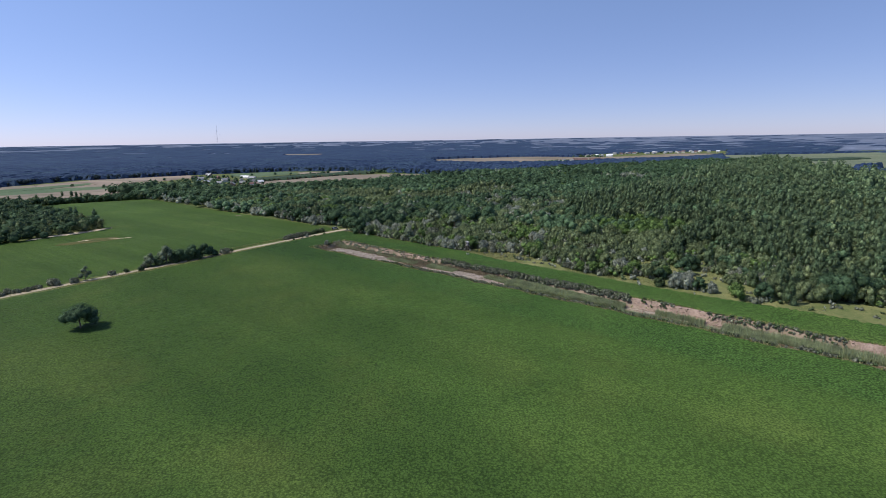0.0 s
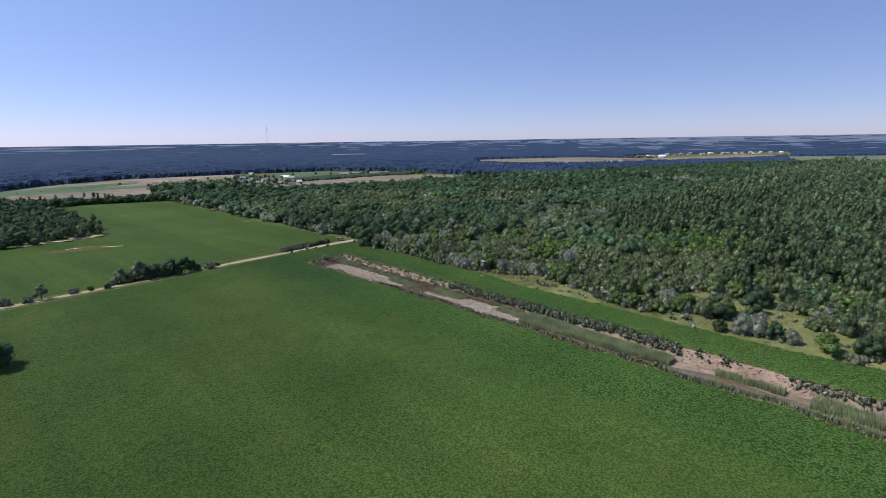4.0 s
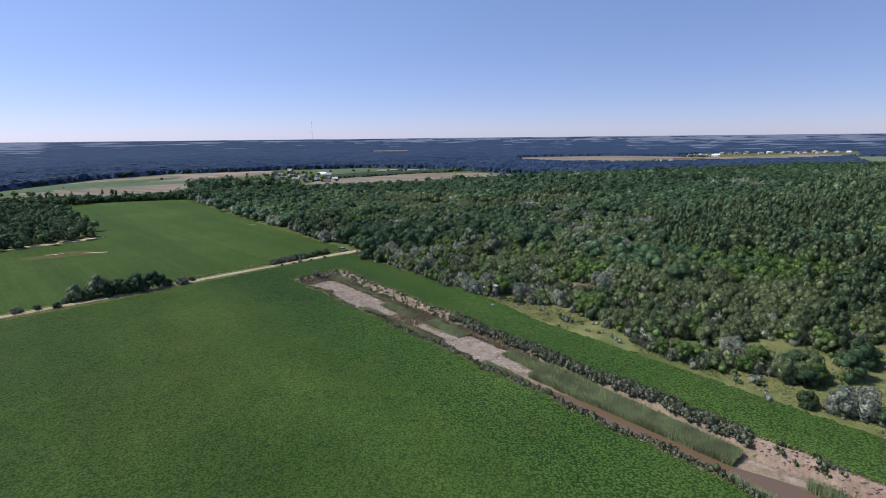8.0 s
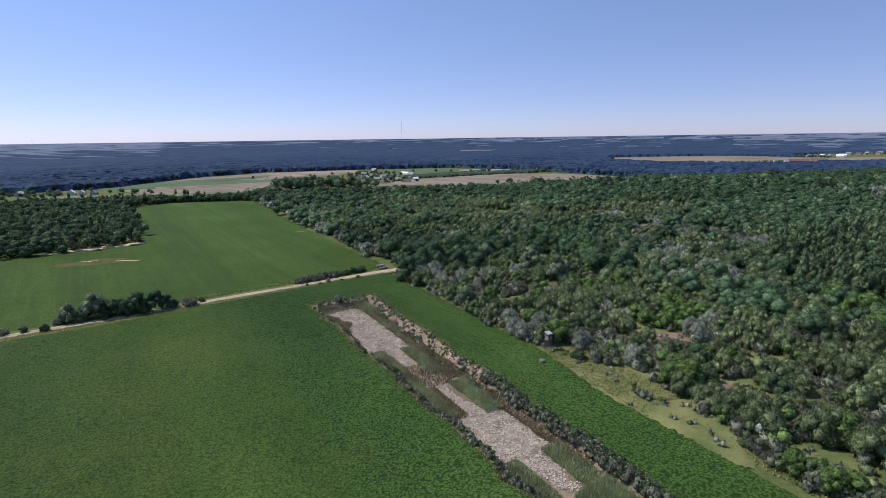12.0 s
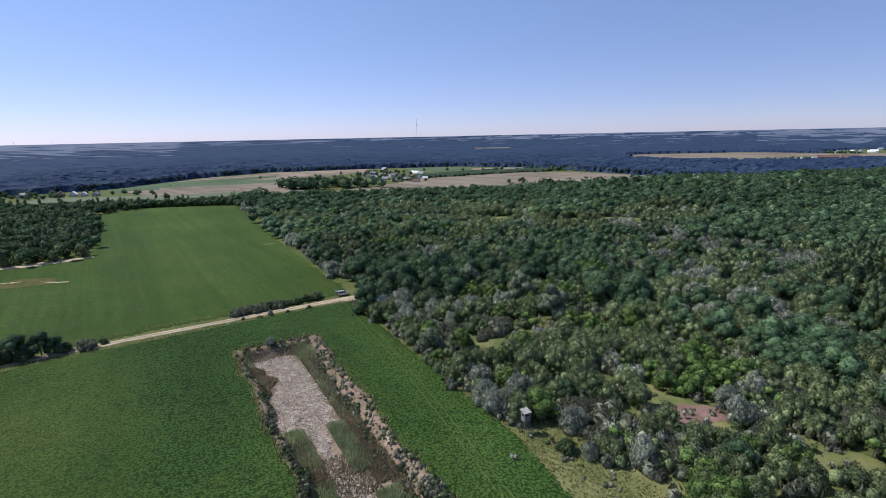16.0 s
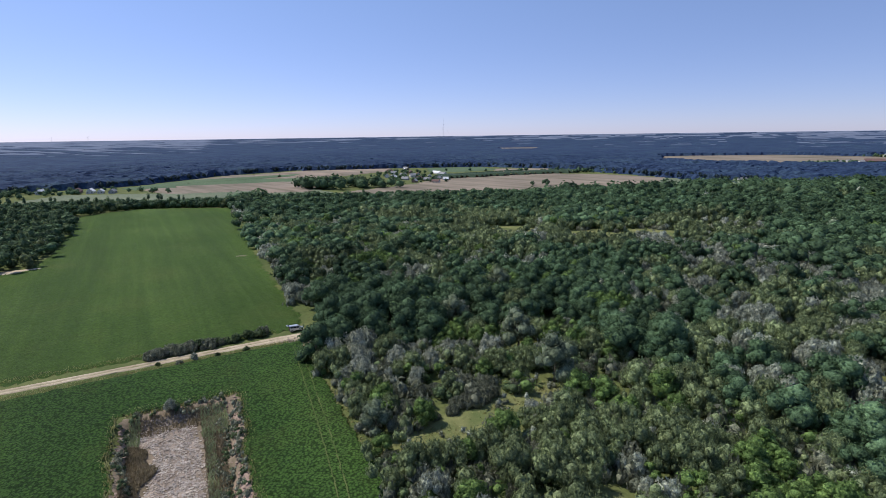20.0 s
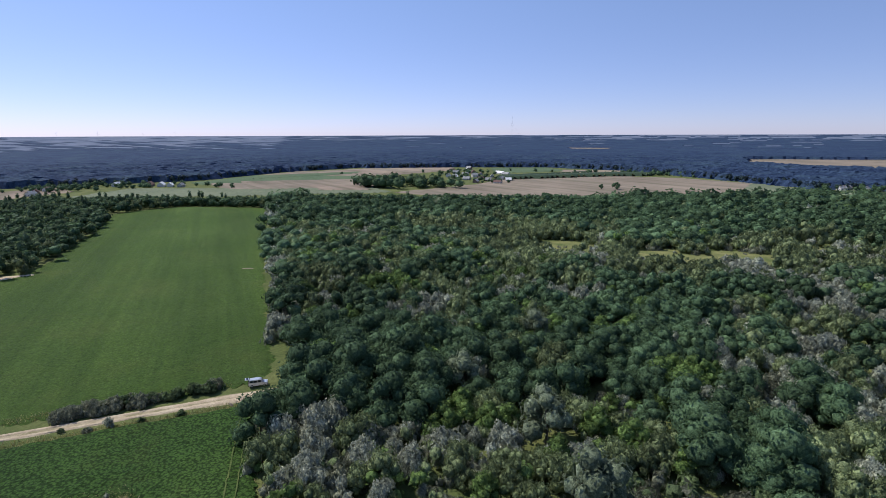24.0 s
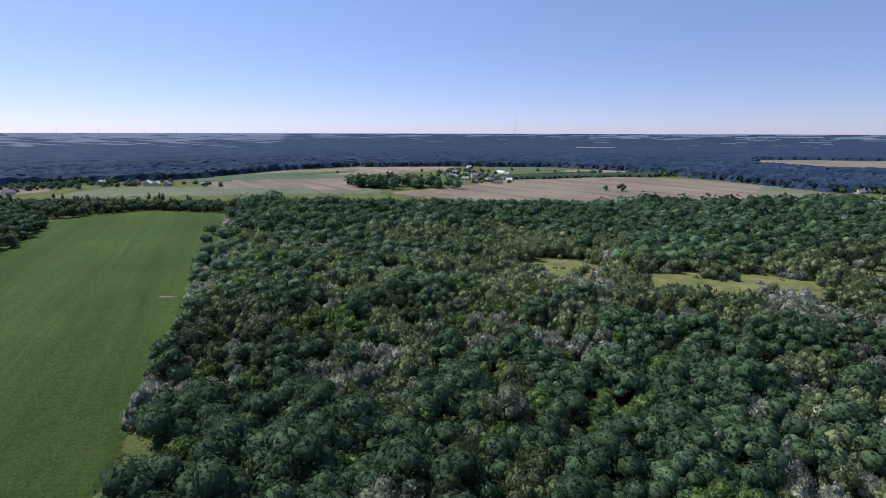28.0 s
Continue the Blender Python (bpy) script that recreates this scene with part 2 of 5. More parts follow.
def crop_material(name, low, mid, high, rows_turn, leafy=1.3, deep=0.8, rough=0.85, lines=0.0, slope=0.0):
    m, nt, b = mat(name, 0.8)
    big = ramp(nt, noise_tex(nt, 0.022, 4, 0.55), (0.36, low), (0.5, mid), (0.64, high))
    strips = ramp(nt, noise_tex(nt, 0.05, 3, 0.5, (1, 0.12, 1), rows_turn), (0.35, (0.82, 0.84, 0.82)), (0.65, (1.14, 1.12, 1.1)))
    col = mix(nt, 0.9, big, strips, "MULTIPLY")
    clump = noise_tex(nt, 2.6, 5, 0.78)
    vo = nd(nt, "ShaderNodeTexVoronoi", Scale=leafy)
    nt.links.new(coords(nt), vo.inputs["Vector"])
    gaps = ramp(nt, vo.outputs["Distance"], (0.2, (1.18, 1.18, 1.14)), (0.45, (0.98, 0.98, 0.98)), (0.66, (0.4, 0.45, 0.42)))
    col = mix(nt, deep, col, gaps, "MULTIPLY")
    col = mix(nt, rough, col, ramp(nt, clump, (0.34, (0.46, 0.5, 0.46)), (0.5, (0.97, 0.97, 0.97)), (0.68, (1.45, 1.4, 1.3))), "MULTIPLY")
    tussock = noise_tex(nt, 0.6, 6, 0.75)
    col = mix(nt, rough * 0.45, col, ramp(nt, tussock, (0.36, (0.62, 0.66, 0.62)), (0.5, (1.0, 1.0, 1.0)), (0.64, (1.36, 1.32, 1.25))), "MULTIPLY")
    if slope:                                              # shade seen towards the sun put in the colour: darker west, paler east
        along = nt.nodes.new("ShaderNodeVectorMath")
        along.operation = "DOT_PRODUCT"
        nt.links.new(coords(nt), along.inputs[0])
        along.inputs[1].default_value = (1 / 160, -0.3 / 160, 0)
        warp = nt.nodes.new("ShaderNodeMath")
        warp.operation = "MULTIPLY_ADD"
        nt.links.new(noise_tex(nt, 0.012, 3), warp.inputs[0])
        warp.inputs[1].default_value = 0.5
        nt.links.new(along.outputs["Value"], warp.inputs[2])
        level = nd(nt, "ShaderNodeMath")
        nt.links.new(warp.outputs[0], level.inputs[0])
        level.inputs[1].default_value = 0.4
        col = mix(nt, slope, col, ramp(nt, level.outputs[0], (0.05, (0.74, 0.76, 0.75)), (0.45, (0.95, 0.96, 0.95)), (0.95, (1.3, 1.25, 1.22))), "MULTIPLY")
        over = nt.nodes.new("ShaderNodeVectorMath")        # a headland sown thicker along the channel
        over.operation = "DOT_PRODUCT"
        nt.links.new(coords(nt), over.inputs[0])
        over.inputs[1].default_value = (AN[0] / 40, AN[1] / 40, 0)
        ragged = nt.nodes.new("ShaderNodeMath")
        ragged.operation = "MULTIPLY_ADD"
        nt.links.new(noise_tex(nt, 0.12, 4), ragged.inputs[0])
        ragged.inputs[1].default_value = 0.16
        nt.links.new(over.outputs["Value"], ragged.inputs[2])
        shift = nd(nt, "ShaderNodeMath")
        nt.links.new(ragged.outputs[0], shift.inputs[0])
        shift.inputs[1].default_value = 1.17 - (AX[0] * AN[0] + AX[1] * AN[1]) / 40
        thick = ramp(nt, shift.outputs[0], (0.46, (0, 0, 0)), (0.58, (1, 1, 1)))
        dense = mix(nt, 0.5, mix(nt, 1.0, col, (1.02, 1.06, 1.04), "MULTIPLY"), gaps, "MULTIPLY")
        thin_stand = mix(nt, 1.0, col, (1.13, 1.06, 1.0), "MULTIPLY")
        col = mix(nt, thick, thin_stand, dense)
    if lines:                                              # drilled rows and wheelings
        drill = noise_tex(nt, 0.45, 3, 0.6, (1, 0.025, 1), rows_turn)
        col = mix(nt, lines, col, ramp(nt, drill, (0.38, (0.75, 0.8, 0.75)), (0.5, (1.0, 1.0, 1.0)), (0.62, (1.4, 1.3, 1.3))), "MULTIPLY")
    dry = ramp(nt, noise_tex(nt, 0.05, 6, 0.7), (0.52, (0, 0, 0)), (0.8, (0.3, 0.3, 0.3)))
    dried = mix(nt, 1.0, (0.115, 0.125, 0.038), ramp(nt, clump, (0.34, (0.4, 0.43, 0.4)), (0.68, (1.5, 1.42, 1.3))), "MULTIPLY")
    col = mix(nt, dry, col, dried)
    nt.links.new(col, b.inputs["Base Color"])
    bump(nt, b, clump, 0.9, 0.4)
    return m


LEAVES = leaf_material()
BARK = simple("bark", (0.09, 0.07, 0.05), (0.2, 0.17, 0.14), 1.5, 0.95)
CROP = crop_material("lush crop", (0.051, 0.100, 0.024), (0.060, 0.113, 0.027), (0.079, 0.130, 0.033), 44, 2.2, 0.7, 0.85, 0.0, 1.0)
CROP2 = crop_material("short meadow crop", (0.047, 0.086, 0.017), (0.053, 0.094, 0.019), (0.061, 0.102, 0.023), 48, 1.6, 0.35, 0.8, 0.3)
SAND = simple("sandy track", (0.34, 0.27, 0.19), (0.5, 0.42, 0.31), 0.25, 0.95)
MUD = simple("dry white mud", (0.17, 0.13, 0.10), (0.37, 0.305, 0.25), 0.4, 0.95, 2.2, 0.8, 0.15)
EARTH = simple("reddish earth", (0.16, 0.10, 0.085), (0.27, 0.175, 0.15), 0.3, 0.95)


# ---------------------------------------------------------------- mesh tools
def mesh_np(name, v, f, mats, smooth=False, tint=None, midx=None):
    """A mesh from arrays of points and of faces with three or four corners each."""
    v, f = np.asarray(v, np.float32), np.asarray(f, np.int32)
    me = bpy.data.meshes.new(name)
    me.vertices.add(len(v))
    me.vertices.foreach_set("co", v.ravel())
    k = f.shape[1]
    me.loops.add(f.size)
    me.loops.foreach_set("vertex_index", f.ravel())
    me.polygons.add(len(f))
    me.polygons.foreach_set("loop_start", np.arange(len(f), dtype=np.int32) * k)
    for m in mats:
        me.materials.append(m)
    if midx is not None:
        me.polygons.foreach_set("material_index", np.asarray(midx, np.int32))
    me.polygons.foreach_set("use_smooth", np.full(len(f), smooth))
    me.update(calc_edges=True)
    if tint is not None:
        a = me.attributes.new("tint", "FLOAT_COLOR", "FACE")
        c = np.ones((len(f), 4), np.float32)
        c[:, :np.shape(tint)[1]] = tint
        a.data.foreach_set("color", c.ravel())
    return me


def axis(lo, hi, a, b, step, grow=1.09):
    """Grid lines: even steps between a and b, widening outside."""
    mid = list(np.arange(a, b + step / 2, step))
    out, d, p = [], step, b
    while p < hi:
        d *= grow
        p += d
        out.append(min(p, hi))
    left, d, p = [], step, a
    while p > lo:
        d *= grow
        p -= d
        left.append(max(p, lo))
    return np.array(left[::-1] + mid + out)


def sheet(xs, ys, zf):
    gx, gy = np.meshgrid(xs, ys)
    v = np.stack([gx, gy, zf(gx, gy)], -1).reshape(-1, 3)
    nx, ny = len(xs), len(ys)
    i = (np.arange(ny - 1)[:, None] * nx + np.arange(nx - 1)[None, :]).ravel()
    return v, np.stack([i, i + 1, i + nx + 1, i + nx], 1)


def patch(name, poly, step, lift, m, hole=None, rough=0.0, pit=True, seed=1, skirt=True, lines=None):
    """A sheet over the ground inside a polygon, with a thickness that ends at the ground at its ragged edge."""
    p = np.array(poly)
    xs = np.arange(p[:, 0].min() - step, p[:, 0].max() + 2 * step, step)
    ys = np.arange(p[:, 1].min() - step, p[:, 1].max() + 2 * step, step)
    if lines:
        xs, ys = lines
    gx, gy = np.meshgrid(xs, ys)
    r = np.random.RandomState(seed)
    gx, gy = gx + r.uniform(-0.3, 0.3, gx.shape) * step, gy + r.uniform(-0.3, 0.3, gx.shape) * step
    ok = in_poly(gx, gy, poly)
    if hole is not None:
        ok &= ~hole(gx, gy)
    nx, ny = len(xs), len(ys)
    i = (np.arange(ny - 1)[:, None] * nx + np.arange(nx - 1)[None, :])
    c = ok[:-1, :-1].astype(int) + ok[1:, :-1] + ok[:-1, 1:] + ok[1:, 1:]
    i = i[c >= 2]
    f = np.stack([i, i + 1, i + nx + 1, i + nx], 1)
    z = np.where(ok, ground_z(gx, gy, pit) + lift + rough * r.uniform(-1, 1, gx.shape), ground_z(gx, gy) + (-0.08 if skirt else lift * 0.3))
    v = np.stack([gx, gy, z], -1).reshape(-1, 3)
    used, inv = np.unique(f, return_inverse=True)
    return new(name, mesh_np(name, v[used], inv.reshape(-1, 4), [m], True))


# ---------------------------------------------------------------- ground
GROUND = simple("rough grass", (0.07, 0.095, 0.032), (0.145, 0.155, 0.06), 0.06, 0.95, 1.4, 0.7, 0.2)
xs = axis(-5200, 5200, -84, 140, 2.0, 1.07)
ys = axis(-1500, 5300, 40, 262, 2.0, 1.07)
def under_channel(x, y):
    s, n = to_sn(x, y)
    return ground_z(x, y) - 0.45 * ((np.abs(n) < pit_half(s) + 0.3) & (s > 0.2) & (s < PIT_LEN - 3))


v, f = sheet(xs, ys, under_channel)
# pale blue tones carry the horizon haze in the land's own colour
FARLAND = simple("haze-pale distant farmland", (0.085, 0.11, 0.17), (0.16, 0.185, 0.25), 0.004, 0.95, 0.02, 0.0, 0.1)
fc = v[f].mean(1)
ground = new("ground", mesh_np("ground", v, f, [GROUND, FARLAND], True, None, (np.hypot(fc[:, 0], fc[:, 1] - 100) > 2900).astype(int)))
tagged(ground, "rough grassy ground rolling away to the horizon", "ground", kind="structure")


def pit_hole(x, y):
    s, n = to_sn(x, y)
    return (s > -2.2) & (np.abs(n) < pit_half(s) + 1.0)


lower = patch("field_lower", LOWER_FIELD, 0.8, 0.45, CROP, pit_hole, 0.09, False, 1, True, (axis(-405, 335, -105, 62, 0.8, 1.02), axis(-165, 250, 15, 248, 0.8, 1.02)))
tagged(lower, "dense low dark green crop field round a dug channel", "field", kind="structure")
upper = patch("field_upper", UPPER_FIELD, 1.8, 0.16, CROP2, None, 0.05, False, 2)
tagged(upper, "smooth bright green field between woods and track", "field", kind="structure")


def strip(name, pts, half, lift, m, step=2.0, wob=0.25):
    """A track laid along a broken line."""
    v, f = [], []
    d = [0]
    for a, b in zip(pts, pts[1:]):
        d.append(d[-1] + math.dist(a, b))
    n = int(d[-1] / step)
    px = np.interp(np.linspace(0, d[-1], n), d, [p[0] for p in pts])
    py = np.interp(np.linspace(0, d[-1], n), d, [p[1] for p in pts])
    for _ in range(3):
        px[1:-1], py[1:-1] = (px[:-2] + 2 * px[1:-1] + px[2:]) / 4, (py[:-2] + 2 * py[1:-1] + py[2:]) / 4
    tx, ty = np.gradient(px), np.gradient(py)
    ln = np.hypot(tx, ty)
    nx, ny = -ty / ln, tx / ln
    k = 7
    for i in range(n):
        h = half(i * step) if callable(half) else half
        for j in range(k):
            u = (j / (k - 1) * 2 - 1) * (h + (wob * math.sin(i * 1.3 + j) if j in (0, k - 1) else 0))
            x, y = px[i] + nx[i] * u, py[i] + ny[i] * u
            z = gz(x, y) + (lift if 0 < j < k - 1 else -0.03) - (0.05 if j in (1, 2, 4, 5) else 0)
            v.append((x, y, z))
    for i in range(n - 1):
        for j in range(k - 1):
            a = i * k + j
            f.append((a, a + 1, a + k + 1, a + k))
    return new(name, mesh_np(name, v, f, [m], True))


TRACK = simple("worn sandy ground with thin grass", (0.20, 0.18, 0.10), (0.40, 0.33, 0.24), 0.5, 0.95, 3.0)
road = strip("road", ROAD, lambda s: 2.7 - 1.3 * min(1, s / 26), 0.12, TRACK)
tagged(road, "pale sandy farm track between two fields", "track", kind="structure")
for off in (-0.78, 0.78):
    line = []
    for k, (x, y) in enumerate(ROAD):
        x0, y0 = ROAD[max(0, k - 1)]
        x1, y1 = ROAD[min(len(ROAD) - 1, k + 1)]
        L = math.dist((x0, y0), (x1, y1))
        line.append((x - (y1 - y0) / L * off, y + (x1 - x0) / L * off))
    rut = strip("wheel_rut", line, lambda s: 1.1 - 0.62 * min(1, s / 24), 0.19, SAND, 1.4, 0.12)
    tagged(rut, "bare pale wheel rut of the sandy track", "wheel rut", kind="structure")
PIT_SOIL = simple("weedy brown soil", (0.15, 0.12, 0.08), (0.29, 0.225, 0.17), 0.12, 0.95, 1.6, 0.8, 0.2)
PINK = simple("bare pinkish clay", (0.22, 0.155, 0.12), (0.36, 0.27, 0.22), 0.3, 0.95, 1.8, 0.8, 0.2)
GLADE_GRASS = simple("yellow-green meadow grass", (0.10, 0.128, 0.046), (0.22, 0.215, 0.092), 0.16, 0.95, 5.0, 0.6, 0.15)


def blob_poly(cx, cy, a, b, seed, turn=0.0, n=26):
    """An uneven oval outline; a along and b across the channel's direction, turned further by degrees."""
    r = np.random.RandomState(seed)
    ph = r.uniform(0, 6.28, 3)
    base = math.atan2(AD[1], AD[0]) + radians(turn)
    out = []
    for k in range(n):
        t = k / n * 6.2832
        q = 1 + 0.16 * math.sin(2 * t + ph[0]) + 0.12 * math.sin(3 * t + ph[1]) + 0.09 * math.sin(5 * t + ph[2])
        u, w = a * q * math.cos(t), b * q * math.sin(t)
        out.append((cx + u * math.cos(base) - w * math.sin(base), cy + u * math.sin(base) + w * math.cos(base)))
    return out


soil = patch("channel_soil", [from_sn(-3, -9.5), from_sn(-3, 10.5), from_sn(70, 10), from_sn(150, 9.4), from_sn(PIT_LEN, 9), from_sn(PIT_LEN, -9), from_sn(150, -8.6), from_sn(70, -9.2)], 1.0, 0.05, PIT_SOIL, None, 0.07, True, 4)
tagged(soil, "weedy brown soil in and on the banks of the channel", "soil", kind="structure")
MUD_S = [-1, 2, 6, 10, 18, 25, 33, 38, 42, 47, 54, 58, 63, 68, 72, 76, 80, 86, 92, 97, 103]
MUD_LO = [-5.5, -7.6, -7.2, -4.4, -4.2, -6.6, -7.2, -6.2, -3.8, -2.9, -3.5, -4.6, -3.4, -1.9, -2.0, -4.6, -6.2, -6.3, -5.4, -2.4, -1.2]
MUD_HI = [1.0, 2.2, 2.4, 3.0, 3.4, 3.6, 3.6, 2.4, 0.4, -0.9, -1.0, 1.2, 1.2, -0.3, 1.2, 3.4, 4.8, 5.2, 3.6, 1.8, 0.8]


def mud_lo(s):
    return np.interp(s, MUD_S, MUD_LO) + 0.35 * np.sin(s * 1.3) + 0.3 * np.sin(s * 2.9 + 1)


def mud_hi(s):
    return np.interp(s, MUD_S, MUD_HI) + 0.35 * np.sin(s * 1.1 + 2) + 0.3 * np.sin(s * 2.3)


run = np.arange(0.0, 103.0, 0.8)
ob = patch("mud_floor", [from_sn(q, float(mud_lo(q))) for q in run] + [from_sn(q, float(max(mud_hi(q), mud_lo(q) + 0.5))) for q in run[::-1]], 0.6, 0.11, MUD, None, 0.04, True, 50)
tagged(ob, "dry cracked whitish mud on the channel floor", "mud", kind="structure")
for k, (ms, mn, a, b) in enumerate([(158, 3.2, 9, 1.2), (222, 1, 16, 3.4)]):
    ob = patch("mud_flat", blob_poly(*from_sn(ms, mn), a, b, 40 + k), 0.7, 0.11, MUD, None, 0.03, True, 50 + k)
    tagged(ob, "dry whitish mud beside the brown water", "mud", kind="structure")
for k, (ms, mn, a, b) in enumerate([(29, 8.4, 5, 1.5), (7, 9.0, 6, 0.6), (42, 8.6, 7, 0.6), (54, 7.8, 5, 0.7), (151, 6.6, 7, 2.0), (168, 6.4, 11, 2.4), (220, 7, 12, 2), (33, -7.6, 5, 1.5)]):
    ob = patch("clay_bank", blob_poly(*from_sn(ms, mn), a, b, 70 + k), 0.6, 0.16, PINK, None, 0.1, True, 80 + k)
    tagged(ob, "bare pinkish clay on the channel bank", "bank", kind="structure")

# water in the channel
WATER, nt, b = mat("brown water", 0.06)
b.inputs["Base Color"].default_value = (0.13, 0.085, 0.055, 1)
b.inputs["Specular IOR Level"].default_value = 0.5
bump(nt, b, noise_tex(nt, 1.5, 2), 0.05, 0.05)
WATER_S = np.arange(101, PIT_LEN - 4, 2.0)
v, f = [], []
for i, s in enumerate(WATER_S):
    wide = sstep(146, 158, s) * (1 - sstep(188, 200, s))
    c, h = -3.6 + 1.4 * wide + 0.4 * math.sin(s * 0.06), 0.6 + 2.0 * sstep(103, 135, s) + 1.1 * wide + 0.3 * math.sin(s * 0.17)
    for n in (c - h, c + h):
        x, y = from_sn(s, n)
        v.append((x, y, gz(*from_sn(s, c), pit=False) - 1.78))
    if i:
        f.append((2 * i - 2, 2 * i - 1, 2 * i + 1, 2 * i))
water = new("water", mesh_np("water", v, f, [WATER], True))
tagged(water, "still muddy brown water in the channel", "water", kind="structure")

# ---------------------------------------------------------------- trees
RS = np.random.RandomState(7)
ICO = {}


def ico(level):
    """The points and faces of a ball of triangles."""
    if level not in ICO:
        bm = bmesh.new()
        bmesh.ops.create_icosphere(bm, subdivisions=level + 1, radius=1)
        ICO[level] = (np.array([v.co[:] for v in bm.verts]), np.array([[v.index for v in f.verts] for f in bm.faces]))
        bm.free()
    return ICO[level]


KINDS = {
    # height, radius, base of crown, shape, leaf size, leaf length, tint
    "broad": (7.4, 3.9, 0.05, "dome", 1.0, 1.0, (0.064, 0.106, 0.060)),
    "silver": (4.8, 2.1, 0.02, "spray", 0.8, 1.5, (0.275, 0.295, 0.258)),
    "bright": (6.2, 2.9, 0.04, "dome", 1.0, 1.1, (0.110, 0.170, 0.058)),
    "young": (6.2, 2.7, 0.03, "spray", 0.8, 1.35, (0.138, 0.172, 0.093)),
    "cone": (10.6, 2.3, 0.04, "cone", 0.9, 1.3, (0.098, 0.138, 0.078)),
    # pine: tint takes on the far forest's painted haze blue
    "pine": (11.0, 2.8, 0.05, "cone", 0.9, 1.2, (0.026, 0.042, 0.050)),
    "willow": (7.8, 3.4, 0.03, "dome", 0.75, 1.6, (0.150, 0.180, 0.128)),
    "thicket": (2.3, 2.1, 0.0, "spray", 0.75, 1.4, (0.150, 0.162, 0.128)),
    "bush": (2.6, 1.7, 0.0, "dome", 0.75, 1.1, (0.086, 0.120, 0.062)),
}
# detail of a crown: lobes, leaf clumps, size of a clump in metres
TIERS = {470: (9, 560, 0.27), 460: (10, 640, 0.26), 80: (7, 220, 0.36), 64: (6, 200, 0.40), 40: (3, 100, 0.52), 34: (2, 48, 0.5), 24: (2, 36, 0.44), 18: (2, 50, 0.68), 12: (1, 34, 0.95)}


def crown(kind, cards, seed):
    """A crown of rounded lobes, each thick with leaf clumps. Arrays of points, triangles and tints."""
    h, rad, base, shape, leaf, long_leaf, tint = KINDS[kind]
    lobes, many, clump = TIERS[cards]
    r = np.random.RandomState(seed)
    zf = (np.arange(lobes) + 0.5) / lobes
    ang = np.arange(lobes) * 2.4 + r.uniform(0, 6.28) + r.uniform(-0.4, 0.4, lobes)
    big = 1.28 if lobes < 5 else 1.0
    if shape == "cone":
        out, lr = rad * 0.62 * (1 - zf) * (lobes > 1), rad * (0.62 - 0.34 * zf) * big
        lz, tall = h * (base + 0.12 + 0.76 * zf), 1.7
    else:
        out, lr = rad * 0.66 * np.sqrt(1 - zf ** 1.7) * (lobes > 1), rad * r.uniform(0.3, 0.54, lobes) * big
        tall = 0.92 if shape == "dome" else 1.25
        lz = h * base + rad * 0.3 + (h * (1 - base) - rad * 0.3 - lr * tall) * (0.12 + 0.88 * zf)
    if lobes == 1:
        lr, lz, tall = np.array([rad * 0.92]), np.array([h * 0.52]), h * 0.5 / rad
    lz = lz + r.normal(size=lobes) * 0.05 * h * (lobes > 1)
    mid = np.stack([out * np.cos(ang), out * np.sin(ang), lz], 1)
    form = np.array([1, 1, tall])
    own = r.choice(lobes, many * 5, p=lr ** 2 / (lr ** 2).sum())
    d = r.normal(size=(many * 5, 3))
    d[:, 2] += 0.35
    d /= np.linalg.norm(d, axis=1)[:, None]
    c = mid[own] + d * (lr[own] * r.uniform(0.82, 1.27 if shape == "spray" else 1.2, many * 5))[:, None] * form
    near = np.linalg.norm((c[:, None, :] - mid[None]) / form, axis=2) / lr
    near[np.arange(many * 5), own] = 9
    ok = np.flatnonzero((near.min(1) > 0.86) & (c[:, 2] > 0.1))[:many]
    c, d, own, many = c[ok], d[ok], own[ok], len(ok)
    nrm = d + r.normal(size=(many, 3)) * 0.3 + np.array([0, 0, 0.2])
    if shape == "spray":                                  # upright shoots
        nrm[:, 2] *= 0.35
    nrm /= np.linalg.norm(nrm, axis=1)[:, None]
    t = np.array([0, 0, 1.0]) + r.normal(size=(many, 3)) * (0.8 if shape == "dome" else 0.35)
    t -= nrm * (t * nrm).sum(1)[:, None]
    t /= np.linalg.norm(t, axis=1)[:, None]
    bt = np.cross(nrm, t)
    sz = (clump * leaf * r.uniform(0.6, 1.3, many))[:, None]
    tip = t * sz * long_leaf * 1.05 + nrm * sz * 0.2
    v = np.stack([c + tip, c - t * sz * 0.5 * long_leaf + bt * sz * 0.8, c - t * sz * 0.5 * long_leaf - bt * sz * 0.8], 1).reshape(-1, 3)
    v[:, 2] = np.maximum(v[:, 2], 0.03)
    f = np.arange(many * 3).reshape(-1, 3)
    shade = r.uniform(0.85, 1.18, lobes)
    tc = np.ones((many, 4))
    tc[:, :3] = np.array(tint) * shade[own][:, None]
    iv, jf = ico(0)
    P, J, C = [v], [f], [tc]
    for k in range(lobes):
        p = mid[k] + iv * lr[k] * 0.9 * form * r.uniform(0.82, 1.12, (len(iv), 1))
        p[:, 2] = np.maximum(p[:, 2], 0.03)
        J.append(jf + sum(len(q) for q in P))
        P.append(p)
        C.append(np.tile((*(np.array(tint) * shade[k]), 0.0), (len(jf), 1)))
    return np.concatenate(P), np.concatenate(J), np.concatenate(C)


BANK = {}


